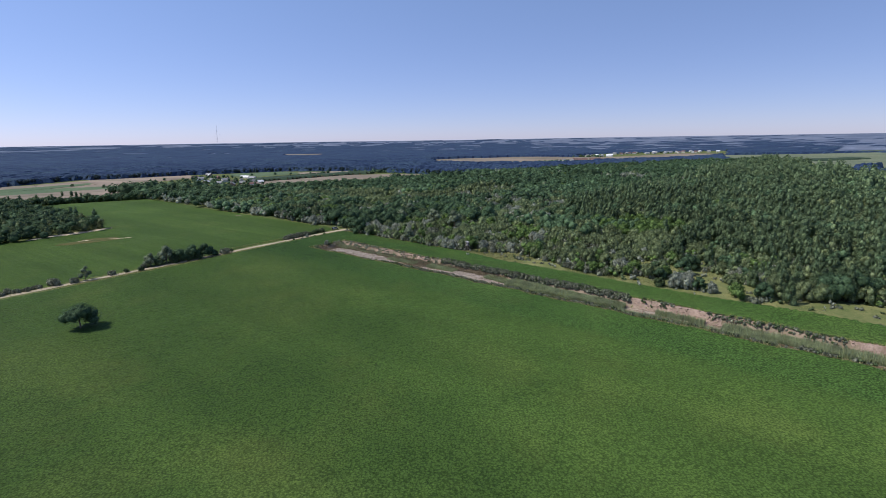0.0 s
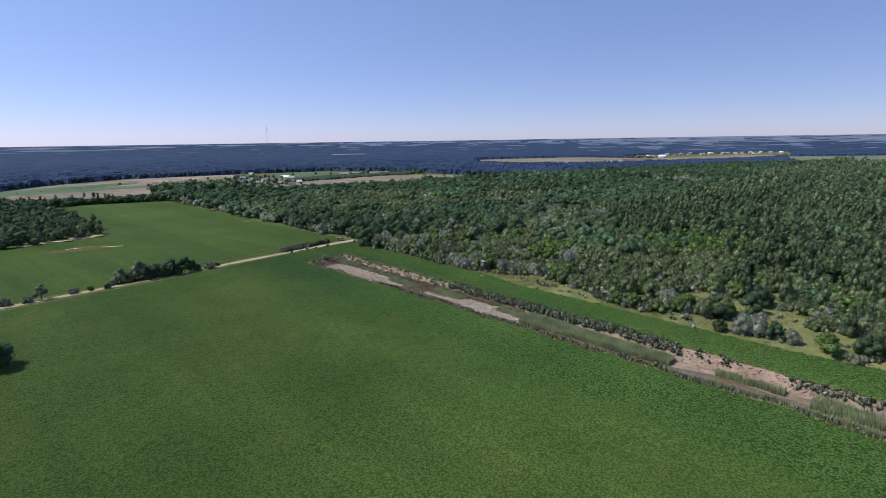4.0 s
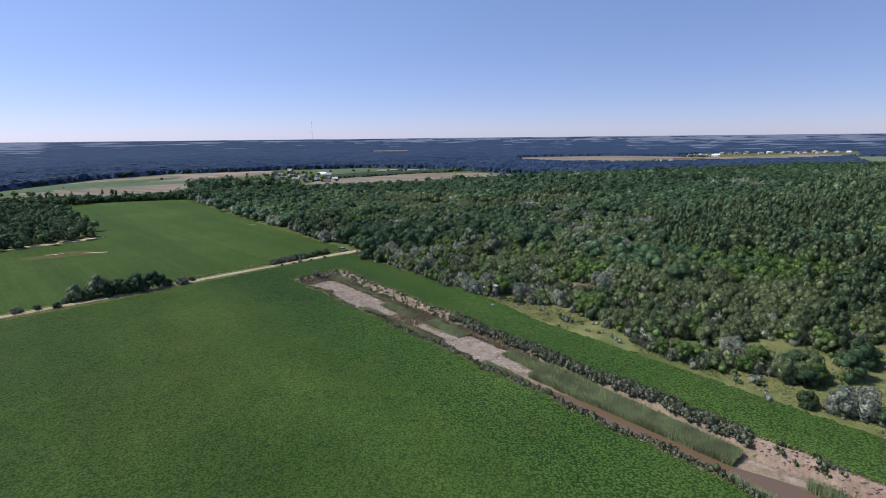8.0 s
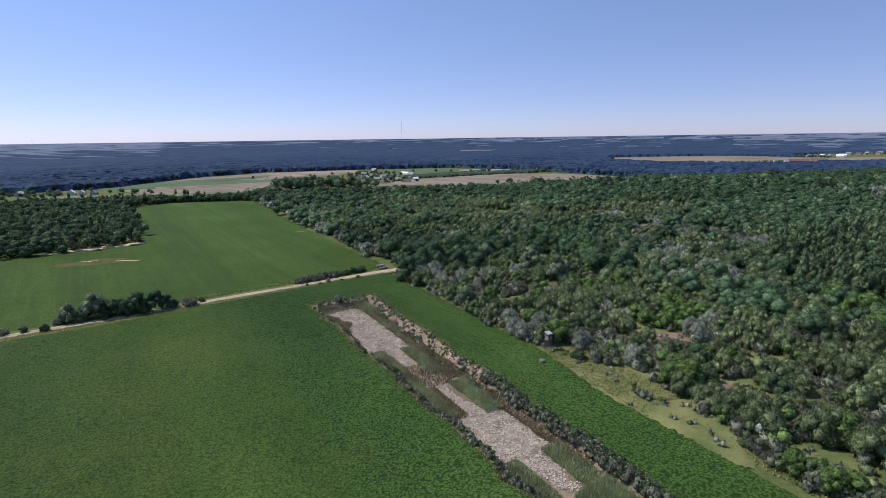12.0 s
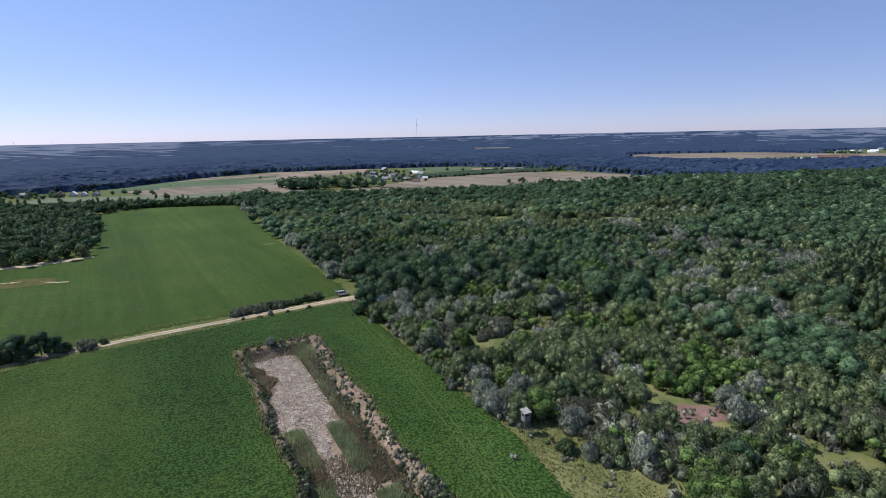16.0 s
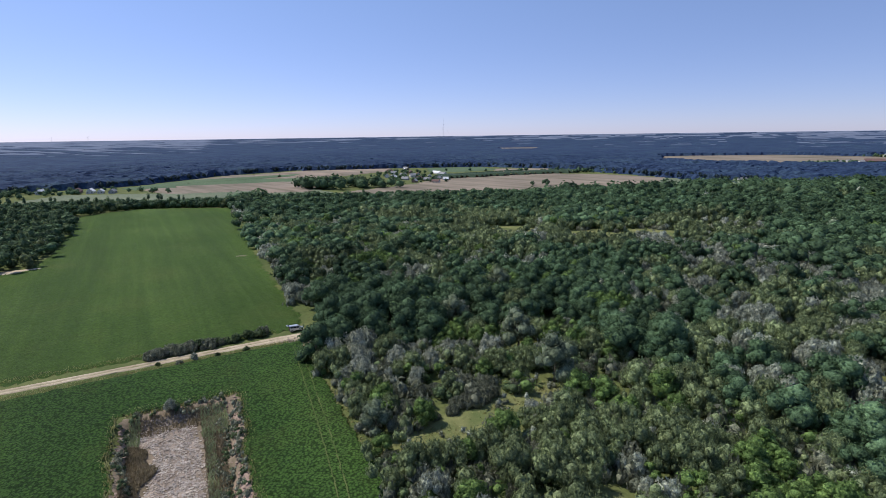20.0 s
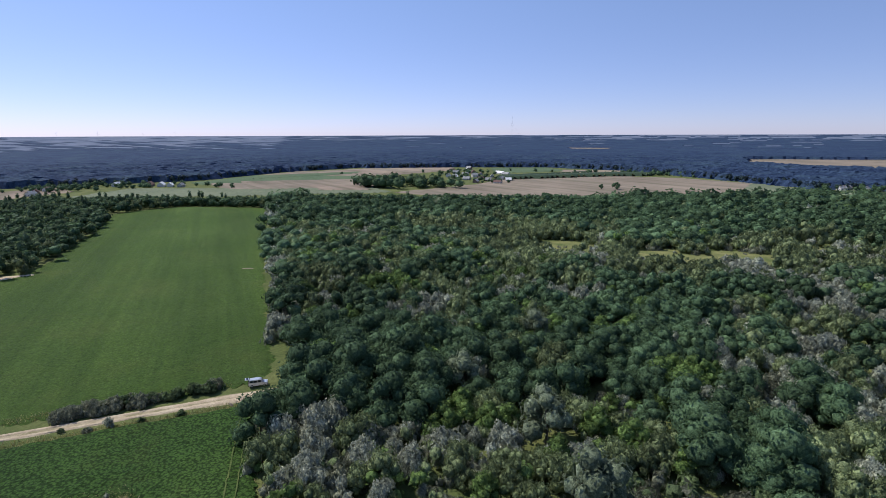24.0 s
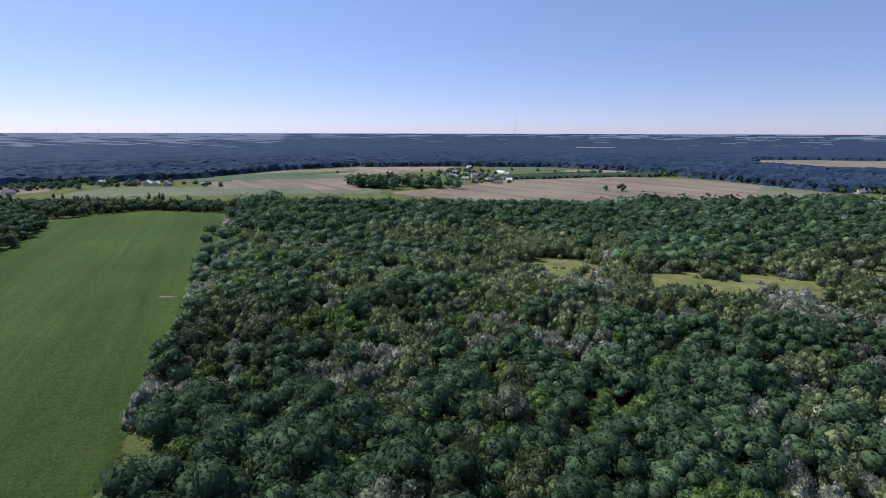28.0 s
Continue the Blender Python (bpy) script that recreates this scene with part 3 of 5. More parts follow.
def variant(kind, cards, k):
    key = (kind, cards, k)
    if key not in BANK:
        BANK[key] = crown(kind, cards, hash_of(kind) * 31 + cards + k * 7)
    return BANK[key]


def hash_of(s):
    return sum(ord(c) * (i + 3) for i, c in enumerate(s)) % 9973


def joined(name, trees, cards, m=None):
    """Many trees as one mesh: rows of kind, x, y, size, turn, tint factor."""
    V, F, T, off = [], [], [], 0
    for kind, x, y, s, turn, tf in trees:
        v, a, tc = variant(kind, cards, int(abs(x * 7 + y * 3)) % 4)
        co, si = math.cos(turn), math.sin(turn)
        w = np.empty(v.shape, np.float32)
        wide = s * (1.18 if cards in (40, 18, 12) and kind != "cone" else 1.0)
        w[:, 0] = (v[:, 0] * co - v[:, 1] * si) * wide + x
        w[:, 1] = (v[:, 0] * si + v[:, 1] * co) * wide + y
        w[:, 2] = v[:, 2] * s
        V.append(w)
        F.append(a + off)
        T.append(tc * (tf, tf, tf, 1.0))
        off += len(v)
    V, F, T = np.concatenate(V), np.concatenate(F), np.concatenate(T)
    return V, F, T


def forest_ok(x, y):
    """Where the wood on the far side of the channel and of the upper field stands."""
    s, n = to_sn(x, y)
    edge = np.minimum(545 + 0.45 * x, 760)
    a = (n > WOOD_EDGE + 0.2 + 1.3 * np.sin(s * 0.13) + np.sin(s * 0.31)) & (x + y * 0 > -49 - np.clip(y - 254, 0, 999) * 0.94 + 0.6 + 3.5 * (y < 274))
    return a & (y < edge + 70) & (x < 500 + 0.4 * (y - 488) + 8 * np.sin(y * 0.05)) & (s < 330) & ~((s > 201) & (n < 41 + 4 * np.sin(s * 0.2)))


GLADES = [(1, 217, 5.5, 8), (9, 229.5, 4.5, 8), (14.5, 238, 4, 5), (20, 181, 10, 5.5), (31, 171, 11, 7), (43, 198, 11, 5.5), (54, 172, 7, 5), (-25, 405, 17, 17), (19, 400, 20, 17), (47, 414, 17, 14), (69, 129, 9, 5), (84, 144, 12, 8), (103, 147, 9, 6), (94, 130, 10, 9), (84, 119, 11, 8), (98, 108, 14, 9), (108, 97, 10, 8), (118, 86, 14, 10), (72, 446, 13, 9), (42, 157, 10, 5), (62, 190, 7, 4), (60, 150, 7, 4), (30, 205, 6, 3)]
FAR_GLADES = [(-30, 412), (18, 402), (46, 418), (72, 446)]


def glade(x, y):
    g = np.zeros(np.shape(x), bool)
    for gx, gy, a, b in GLADES:
        dx, dy = x - gx, y - gy
        u, w = dx * 0.69 - dy * 0.724, dx * 0.724 + dy * 0.69
        g |= (u / a) ** 2 + (w / b) ** 2 < 1
    return g


def scatter(x0, x1, y0, y1, step, seed):
    r = np.random.RandomState(seed)
    gx, gy = np.meshgrid(np.arange(x0, x1, step), np.arange(y0, y1, step))
    gx = gx + r.uniform(-0.48, 0.48, gx.shape) * step
    gy = gy + r.uniform(-0.48, 0.48, gx.shape) * step
    return gx.ravel(), gy.ravel(), r


# growth seen in the wood: middle and half widths in x and y
SILVER_SPOTS = [(-61, 275, 7, 7), (-60, 284, 6, 5), (-44, 298, 8, 7), (-38, 309, 6, 5), (-66, 297, 5, 5), (-18, 320, 8, 6), (-6, 334, 13, 9), (-2, 376, 6, 9), (13, 392, 7, 7), (39, 392, 12, 13), (-29, 246, 5, 5), (-22, 257, 7, 4), (-9, 270, 5, 3.5), (-3, 273, 5, 3)]
SILVER_SPOTS += [(15, 269, 10, 5), (29, 298, 8, 7), (42, 314, 7, 6), (53, 338, 5, 7), (46, 296, 9, 8), (38, 277, 9, 6), (14, 219, 2.6, 3), (33, 212, 4, 4.5), (95, 326, 13, 18), (82, 294, 8, 8), (1, 198, 5, 7), (73, 254, 6, 7), (-70, 279, 4, 10)]
SILVER_SPOTS += [(9, 192, 5, 6), (53, 203, 8, 7), (-26, 234, 3, 6), (-18, 244, 8, 5), (87, 241, 7, 8), (86, 210, 7, 7), (250, 500, 44, 60), (74, 363, 26, 30), (60, 286, 8, 12)]
THICKET_SPOTS = [(-4, 228, 13, 6.5), (2, 239, 7, 4), (27, 248, 9, 8), (39, 286, 8, 6), (36, 173, 6, 5), (49, 150, 5, 4), (32, 192, 11, 7), (75, 197, 9, 9), (73, 174, 6, 8), (66, 166, 9, 7), (48, 305, 5, 6), (18, 232, 6, 4)]
YOUNG_SPOTS = [(28, 220, 15, 10), (41, 227, 6, 12), (67, 277, 13, 12), (-12, 231, 7, 5), (46, 168, 9, 9), (79, 211, 14, 11), (28, 205, 9, 6), (91, 195, 32, 30), (60, 171, 15, 14), (-67, 432, 66, 26)]
BRIGHT_SPOTS = [(52, 216, 9, 9), (7, 201, 4, 4), (26, 280, 7, 9), (-57, 316, 12, 10), (-44, 264, 9, 4), (9, 303, 7, 7), (55, 142, 9, 6), (112, 215, 26, 24)]


def in_spots(x, y, spots):
    return any(((x - a) / p) ** 2 + ((y - b) / q) ** 2 < 1 for a, b, p, q in spots)


def pick_kind(x, y, r):
    """The kind of tree that grows at a place, by the patches seen in the wood."""
    s, n = to_sn(x, y)
    e = n - WOOD_EDGE
    w1, w2 = float(wave(x, y, 60, 21)), float(wave(x, y, 34, 22))
    u = r.uniform()
    if u < 0.84:
        for kind, spots in (("silver", SILVER_SPOTS), ("thicket", THICKET_SPOTS), ("bright", BRIGHT_SPOTS), ("young", YOUNG_SPOTS)):
            if in_spots(x, y, spots) and (kind != "silver" or u < 0.68):
                return kind
    u = 0.45 * r.uniform() + 0.55 * min(1, max(0, 0.5 + 0.55 * float(wave(x, y, 26, 37))))     # kinds stand in groups
    fe = float(line_gap(np.array(x), np.array(y), FIELD_EDGE))
    if fe < 9 and y > 275:
        return "silver" if u < 0.5 else "broad"
    if x > 95 and s > 35 and w1 > -0.6:
        return "cone" if u < 0.55 else "young" if u < 0.8 else "silver" if u < 0.8 + 0.15 * (w2 > 0.2) else "broad"
    if min(math.hypot(x - gx, (y - gy + 14) * 0.7) for gx, gy in FAR_GLADES) < 26:
        return "silver" if u < 0.3 else "thicket" if u < 0.45 else "young"
    if e < 62 and -5 < s < 215:
        if u < 0.10 + 0.22 * (w2 > 0.3):
            return "silver"
        if u < 0.42:
            return "thicket" if w1 > 0.1 else "bright"
        return "young" if u < 0.78 else "bright" if u < 0.86 else "broad"
    if x < 5 and 285 < y < 395:
        return "silver" if u < 0.2 + 0.15 * (w2 > 0.2) else "young" if u < 0.5 else "bright" if u < 0.57 else "broad"
    if 35 < x < 150 and 235 < y < 345:
        return "silver" if u < 0.36 else "young" if u < 0.62 else "thicket" if u < 0.7 else "broad"
    sil = 0.03 + 0.3 * (w2 > 0.5) * (x > 20)
    if u < sil:
        return "silver"
    return "willow" if u > 0.99 else "young" if u > 0.9 - 0.2 * (w1 > 0.4) else "bright" if u > 0.85 - 0.2 * (w1 > 0.4) else "broad"


def in_scrub(x, y):
    s, n = to_sn(x, y)
    return n < WOOD_EDGE + 62 and -5 < s < 215


def path_gap(x, y):
    return line_gap(x, y, [(-20, -51), (6, 12), (22, 88), (26, 145), (17, 221)])


SINGLES = [(-53.5, 253, 5.5), (-48, 249.5, 6), (-44, 245.5, 6), (-41, 244.5, 2.5), (-13, 267, 5), (6, 257, 5.5), (16, 242.5, 6), (-11, 215.5, 3), (-7.5, 209.5, 2), (14.8, 185.8, 3.4), (16.2, 181.5, 4), (80.5, 117, 4), (89, 133, 4)]
near, close, middle, far_trees, outer, under = [], [], [], [], [], []


def clear_of(x, y):
    """Away from the trees and things that stand by themselves."""
    return all(math.hypot(x - a, y - b) > d for a, b, d in SINGLES)


def tier_of(g):
    return near if g < 88 else close if g < 145 else middle if g < 235 else far_trees if g < 370 else outer


gx, gy, r = scatter(-330, 720, 40, 820, 4.4, 11)
keep = forest_ok(gx, gy) & ~glade(gx, gy)
gap = path_gap(gx, gy)
thin = r.uniform(size=gx.shape)
for x, y, d in SINGLES:
    keep &= np.hypot(gx - x, gy - y) > d
keep &= (gap < 235) | ((gap < 370) & (thin < 0.8)) | (thin < 0.42)
for x, y, g in zip(gx[keep], gy[keep], gap[keep]):
    k = pick_kind(x, y, r)
    scrub = in_scrub(x, y)
    size = (r.uniform(0.72, 1.28) + 0.12 * float(wave(x, y, 45, 27))) * (1.3 if g > 370 else 1.08 if g > 235 else 1.0) * (0.85 if scrub else 1.0)
    tone = r.uniform(0.84, 1.18) * (1 + 0.16 * float(wave(x, y, 48, 33)) + 0.14 * float(wave(x, y, 150, 34)))
    tier_of(g).append((k, x, y, size, r.uniform(0, 6.28), tone))
    for _ in range((2 if k == "silver" else 1) if k in ("silver", "young", "thicket") and g < 235 else 0):
        ex, ey = x + r.uniform(-2.6, 2.6), y + r.uniform(-2.6, 2.6)
        if not glade(np.array(ex), np.array(ey)) and forest_ok(np.array(ex), np.array(ey)) and clear_of(ex, ey):
            tier_of(g).append((k, ex, ey, size * r.uniform(0.6, 1.0), r.uniform(0, 6.28), r.uniform(0.8, 1.2)))
    if g < 145 and r.uniform() < (0.75 if scrub else 0.3):
        ex, ey = x + r.uniform(-2.4, 2.4), y + r.uniform(-2.4, 2.4)
        if not glade(np.array(ex), np.array(ey)) and clear_of(ex, ey):
            under.append(("thicket" if r.uniform() < 0.6 else "bush", ex, ey, r.uniform(0.9, 1.5), r.uniform(0, 6.28), r.uniform(0.8, 1.2)))
gx, gy, r = scatter(-480, -140, 130, 520, 4.8, 12)
for x, y in zip(gx, gy):
    if in_poly(x, y, LEFT_WOOD):
        u = r.uniform()
        far_trees.append(("young" if u < 0.22 else "cone" if u < 0.3 else "broad", x, y, r.uniform(0.8, 1.2), r.uniform(0, 6.28), r.uniform(0.7, 1.0)))


gx, gy, r = scatter(-50, 160, 50, 270, 3.6, 14)
keep = forest_ok(gx, gy) & ~glade(gx, gy)
for x, y in zip(gx[keep], gy[keep]):
    if in_scrub(x, y) and clear_of(x, y) and not in_spots(x, y, THICKET_SPOTS):
        u, w = r.uniform(), float(wave(x, y, 30, 29))
        k = "young" if u < 0.35 + 0.2 * (w > 0) else "bright" if u < 0.65 else "thicket" if u < 0.9 else "silver"
        under.append((k, x, y, r.uniform(0.5, 0.85) if k != "thicket" else r.uniform(0.8, 1.3), r.uniform(0, 6.28), r.uniform(0.8, 1.25)))


def stand(name, trees, cards, label):
    V, F, T = joined(name, trees, cards)
    z = ground_z([t[1] for t in trees], [t[2] for t in trees], False)
    V[:, 2] += np.repeat(z, [len(variant(t[0], cards, int(abs(t[1] * 7 + t[2] * 3)) % 4)[0]) for t in trees]).astype(np.float32) - 0.15
    ob = new(name, mesh_np(name, V, F, [LEAVES], True, T))
    return tagged(ob, label, "woodland", kind="stuff")


def part(name, data, parent, label="", m=None):
    """One mesh object under a thing or a part."""
    ob = new(name, data)
    ob.parent = parent
    if m is not None:
        ob.matrix_basis = m
    return tagged(ob, label) if label else ob


def tube(points, radii, sides=6):
    """A bent tapered stem through points."""
    v, f = [], []
    for k, (p, rad) in enumerate(zip(points, radii)):
        for j in range(sides):
            a = j / sides * 6.2832
            v.append((p[0] + rad * math.cos(a), p[1] + rad * math.sin(a), p[2]))
        if k:
            for j in range(sides):
                a, b = (k - 1) * sides + j, (k - 1) * sides + (j + 1) % sides
                f.append((a, b, b + sides, a + sides))
    return v, f


def stem_mesh(kind, k):
    h, rad = KINDS[kind][:2]
    r = np.random.RandomState(hash_of(kind) + k)
    V, F = tube([(0, 0, -0.3), (0.05, 0.03, h * 0.2), (r.uniform(-.2, .2), r.uniform(-.2, .2), h * 0.45), (r.uniform(-.3, .3), r.uniform(-.3, .3), h * 0.8)], [0.03 * h, 0.022 * h, 0.015 * h, 0.004 * h])
    for i in range(5):
        a, z = i * 1.26 + r.uniform(0, 0.8), h * r.uniform(0.15, 0.5)
        x, y = math.cos(a) * rad * 0.7, math.sin(a) * rad * 0.7
        v, f = tube([(0, 0, z), (x * 0.5, y * 0.5, z + h * 0.12), (x, y, z + h * 0.28)], [0.011 * h, 0.008 * h, 0.002 * h], 4)
        F += [tuple(q + len(V) for q in c) for c in f]
        V += v
    return mesh_np("trunk", V, F, [BARK], True)


WORDS = {
    "broad": ("broadleaf_tree", "broadleaf tree with a clumped dark green crown", "tree"),
    "silver": ("silver_shrub", "tall shrub with pale silvery grey leaves", "shrub"),
    "bright": ("young_tree", "young tree with a fresh light green crown", "tree"),
    "young": ("sapling_clump", "clump of upright saplings with dull green leaves", "tree"),
    "cone": ("slim_tree", "slim upright tree with a pointed green crown", "tree"),
    "willow": ("willow_tree", "rounded willow with soft grey-green leaves", "tree"),
    "thicket": ("scrub_bush", "low wide bush of dull grey-green scrub", "bush"),
    "bush": ("bush", "small round dark green bush", "bush"),
}
TREE_MESH = {}


def add_tree(kind, x, y, size=1.0, turn=0.0, label="", group="", cards=460, wide=1.0):
    """A tree of its own, with trunk and crown."""
    k = int(abs(x * 7 + y * 3)) % 4
    key = (kind, k, cards)
    if key not in TREE_MESH:
        v, a, tc = variant(kind, cards, k)
        TREE_MESH[key] = (mesh_np("crown", v, a, [LEAVES], True, tc), stem_mesh(kind, k))
    words = WORDS[kind]
    ob = new(words[0])
    ob.matrix_basis = pose(x, y, gz(x, y) - 0.12, 0, 0, math.degrees(turn)) @ Matrix.Diagonal((size * wide, size * wide, size, 1))
    tagged(ob, label or words[1], words[2], group)
    part("crown", TREE_MESH[key][0], ob)
    part("trunk", TREE_MESH[key][1], ob)
    return ob


# the trees along the wood's edge stand singly, the rest as one mass
EDGE_LINE = [(98, 104), (58, 145), (15, 192), (-12, 222), (-44, 256), (-100, 312)]
gaps = [float(line_gap(np.array(t[1]), np.array(t[2]), EDGE_LINE)) for t in near]
order = np.argsort(gaps)
for i in order[:285]:
    k, x, y, sz, turn, _ = near[i]
    add_tree(k, x, y, sz, turn, WORDS[k][1] + " at the wood's edge", "trees at the edge of the wood", 460)
stand("undergrowth", under, 34, "low scrubby undergrowth between the trees")
stand("near_wood", [near[i] for i in order[285:]], 470, "dense mixed wood of green and silvery trees")
stand("close_wood", close, 64, "dense mixed wood of green and silvery trees")
stand("middle_wood", middle, 40, "dense mixed green wood with silvery patches")
stand("distant_wood", far_trees, 18, "dark green wood covering the rise")
stand("outer_wood", outer, 12, "dark green wood running down to the plain")

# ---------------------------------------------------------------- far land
# distance haze is put into the pines' colour as blue
PINES, nt, b = mat("dark pines with haze blue", 0.9)
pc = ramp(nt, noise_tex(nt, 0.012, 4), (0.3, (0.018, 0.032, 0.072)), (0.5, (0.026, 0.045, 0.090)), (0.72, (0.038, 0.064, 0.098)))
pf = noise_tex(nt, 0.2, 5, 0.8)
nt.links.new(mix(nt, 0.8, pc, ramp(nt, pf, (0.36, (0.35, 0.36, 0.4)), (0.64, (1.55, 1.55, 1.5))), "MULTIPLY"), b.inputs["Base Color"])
FARMLAND = [(-1150, 540), (-1000, 740), (-871, 934), (-879, 1187), (-800, 1408), (-765, 1400), (-568, 1510), (-338, 1610), (-126, 1545), (119, 1300), (200, 1215), (290, 1230), (380, 1000), (200, 820), (-200, 700), (-450, 560), (-800, 360)]
TAN_FAR = [(176, 2274), (577, 2400), (900, 2180), (1350, 2330), (1500, 2200), (980, 2000), (743, 1890), (470, 1895), (300, 1960), (182, 2111)]
TOWN = [(820, 2190), (1000, 2330), (1620, 2310), (1640, 2480), (1000, 2480), (820, 2300)]
EAST_MEADOW = [(1401, 2099), (1988, 1960), (2100, 1500), (1543, 1300), (1286, 1180), (1000, 1350), (1150, 1700)]


def far_open(x, y):
    r = np.hypot(x, y - 100)
    o = in_poly(x, y, FARMLAND) | in_poly(x, y, EAST_MEADOW)
    for k in (1.0, 1.05, 1.1):                 # the plain lies open for a way before the pale field too
        o = o | in_poly(x * k, (y - 100) * k + 100, TAN_FAR) | in_poly(x * k, (y - 100) * k + 100, TOWN)
    east = (x > 600) & (y < 0.9 * x + 400) & (wave(x, y, 500, 32) > -0.2)
    th = np.where(np.abs(x + 0.28 * y) > 0.55 * y, -0.1, 0.75) - 0.9 * sstep(3700, 4500, r)
    return o | east | ((r > 3000) & (wave(x, y * 1.6, 420, 31) + 0.5 * wave(x, y, 150, 36) > th + 0.25)) | in_poly(x, y, [(-601, 3110), (-387, 3140), (-370, 3000), (-562, 2970)])


xs = axis(-5000, 5000, -1300, 1500, 10.0, 1.05)
ys = axis(300, 5200, 620, 2300, 10.0, 1.05)
gx, gy = np.meshgrid(xs, ys)
rr = np.random.RandomState(5)
jit = np.where((np.abs(gx) < 1500) & (gy < 2300), 3.5, 0)
gx, gy = gx + rr.uniform(-1, 1, gx.shape) * jit, gy + rr.uniform(-1, 1, gx.shape) * jit
edge = np.minimum(545 + 0.45 * gx, 760)
wooded = ~far_open(gx, gy) & ((gy - edge > 330) | (gx < -690) | (gx > 900)) & (np.hypot(gx, gy) < 4990)
high = (10 + rr.uniform(-3.2, 3.6, gx.shape) * (1 - 0.65 * sstep(1500, 2300, np.hypot(gx, gy))) + 2 * wave(gx, gy, 160, 33) * (1 - sstep(2000, 2800, np.hypot(gx, gy)))) * (1 - 0.75 * sstep(2300, 3300, np.hypot(gx, gy)))
z = ground_z(gx, gy) + np.where(wooded, high, -2)
nx = len(xs)
i = (np.arange(len(ys) - 1)[:, None] * nx + np.arange(nx - 1)[None, :])
i = i[(wooded[:-1, :-1] | wooded[1:, :-1] | wooded[:-1, 1:] | wooded[1:, 1:])]
v = np.stack([gx, gy, z], -1).reshape(-1, 3)
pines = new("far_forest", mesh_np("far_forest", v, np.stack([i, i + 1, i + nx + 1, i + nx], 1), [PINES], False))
tagged(pines, "wide dark pine forest on the plain, haze blue in its colour", "forest", kind="stuff")



def striped(name, c0, c1, turn):
    """A ploughed or sown field with long strips of slightly different colour."""
    m, nt, b = mat(name, 0.95)
    big = ramp(nt, noise_tex(nt, 0.008, 4), (0.32, c0), (0.68, c1))
    rows = noise_tex(nt, 0.05, 4, 0.6, (1, 0.06, 1), turn)
    col = mix(nt, 0.9, big, ramp(nt, rows, (0.34, (0.66, 0.72, 0.66)), (0.5, (1, 1, 1)), (0.66, (1.2, 1.16, 1.14))), "MULTIPLY")
    nt.links.new(col, b.inputs["Base Color"])
    return m


STUBBLE = striped("pale ripe grain", (0.165, 0.138, 0.108), (0.24, 0.198, 0.158), 60)
STUBBLE2 = striped("brown tilled soil", (0.19, 0.15, 0.12), (0.27, 0.22, 0.175), 60)
GREENFAR = simple("far green crop", (0.075, 0.115, 0.065), (0.11, 0.15, 0.085), 0.01, 0.95, 0.2, 0.0)
GREYFAR = simple("far grey-green meadow", (0.12, 0.145, 0.095), (0.17, 0.19, 0.125), 0.01, 0.95, 0.2, 0.0)
HEDGE = simple("far dark hedge", (0.03, 0.05, 0.035), (0.05, 0.075, 0.045), 0.05, 0.95, 0.4, 0.0)


def far_field(poly, m, lift, label):
    ob = patch("far_field", poly, 9.0, lift, m, None, 0.0, False, 9)
    return tagged(ob, label, "field", kind="structure")


far_field([(-764, 1392), (-568, 1500), (-510, 1373), (-841, 1200)], STUBBLE2, 0.5, "distant strip of brown tilled soil")
far_field([(-862, 1224), (-527, 1385), (-600, 1164), (-860, 1069)], STUBBLE, 0.7, "distant strip of pale ripe grain")
far_field([(-860, 1079), (-611, 1174), (-545, 1069), (-799, 875), (-845, 900)], GREENFAR, 0.9, "distant strip of green crop")
far_field([(-799, 890), (-545, 1075), (-473, 962), (-667, 830)], STUBBLE, 1.1, "distant strip of pale ripe grain")
far_field([(-850, 780), (-667, 851), (-480, 960), (-400, 900), (-600, 760), (-800, 640)], GREYFAR, 0.6, "distant grey-green meadow")
far_field([(-469, 1530), (-338, 1600), (-250, 1482), (-393, 1350)], GREENFAR, 0.5, "distant strip of green crop")
far_field([(-275, 1520), (-131, 1541), (-150, 1418), (-248, 1405)], STUBBLE2, 0.9, "distant strip of brown tilled soil")
far_field([(-320, 1230), (-180, 1370), (-4, 1360), (119, 1292), (80, 950), (-200, 860), (-400, 900), (-330, 1080)], STUBBLE, 0.6, "distant wide field of pale ripe grain")
far_field([(115, 1292), (186, 1210), (260, 1120), (200, 1000), (78, 950)], GREYFAR, 0.8, "distant grey-green meadow")
far_field([(-743, 922), (-770, 948), (-576, 1100), (-541, 1047)], STUBBLE, 1.5, "narrow distant strip of pale ripe grain")
far_field([(-526, 879), (-598, 938), (-522, 1018), (-451, 911)], STUBBLE2, 1.6, "distant strip of brown tilled soil")
far_field([(-747, 1156), (-817, 1243), (-742, 1352), (-623, 1345), (-586, 1279)], STUBBLE2, 1.7, "distant strip of brown tilled soil")
far_field([(-788, 995), (-853, 1059), (-704, 1270), (-673, 1224)], GREENFAR, 1.8, "narrow distant strip of green crop")
far_field([(-328, 1178), (-346, 1227), (-139, 1412), (-61, 1445), (-58, 1397), (-131, 1350)], HEDGE, 6.0, "distant dark belt of trees")
far_field(TAN_FAR, STUBBLE, 0.7, "distant field of pale ripe grain between forests")
far_field([(500, 1900), (743, 1895), (1000, 2010), (800, 2030), (560, 1980)], GREYFAR, 1.2, "distant grey-green meadow")
far_field(EAST_MEADOW, GREYFAR, 0.6, "distant grey-green meadow")
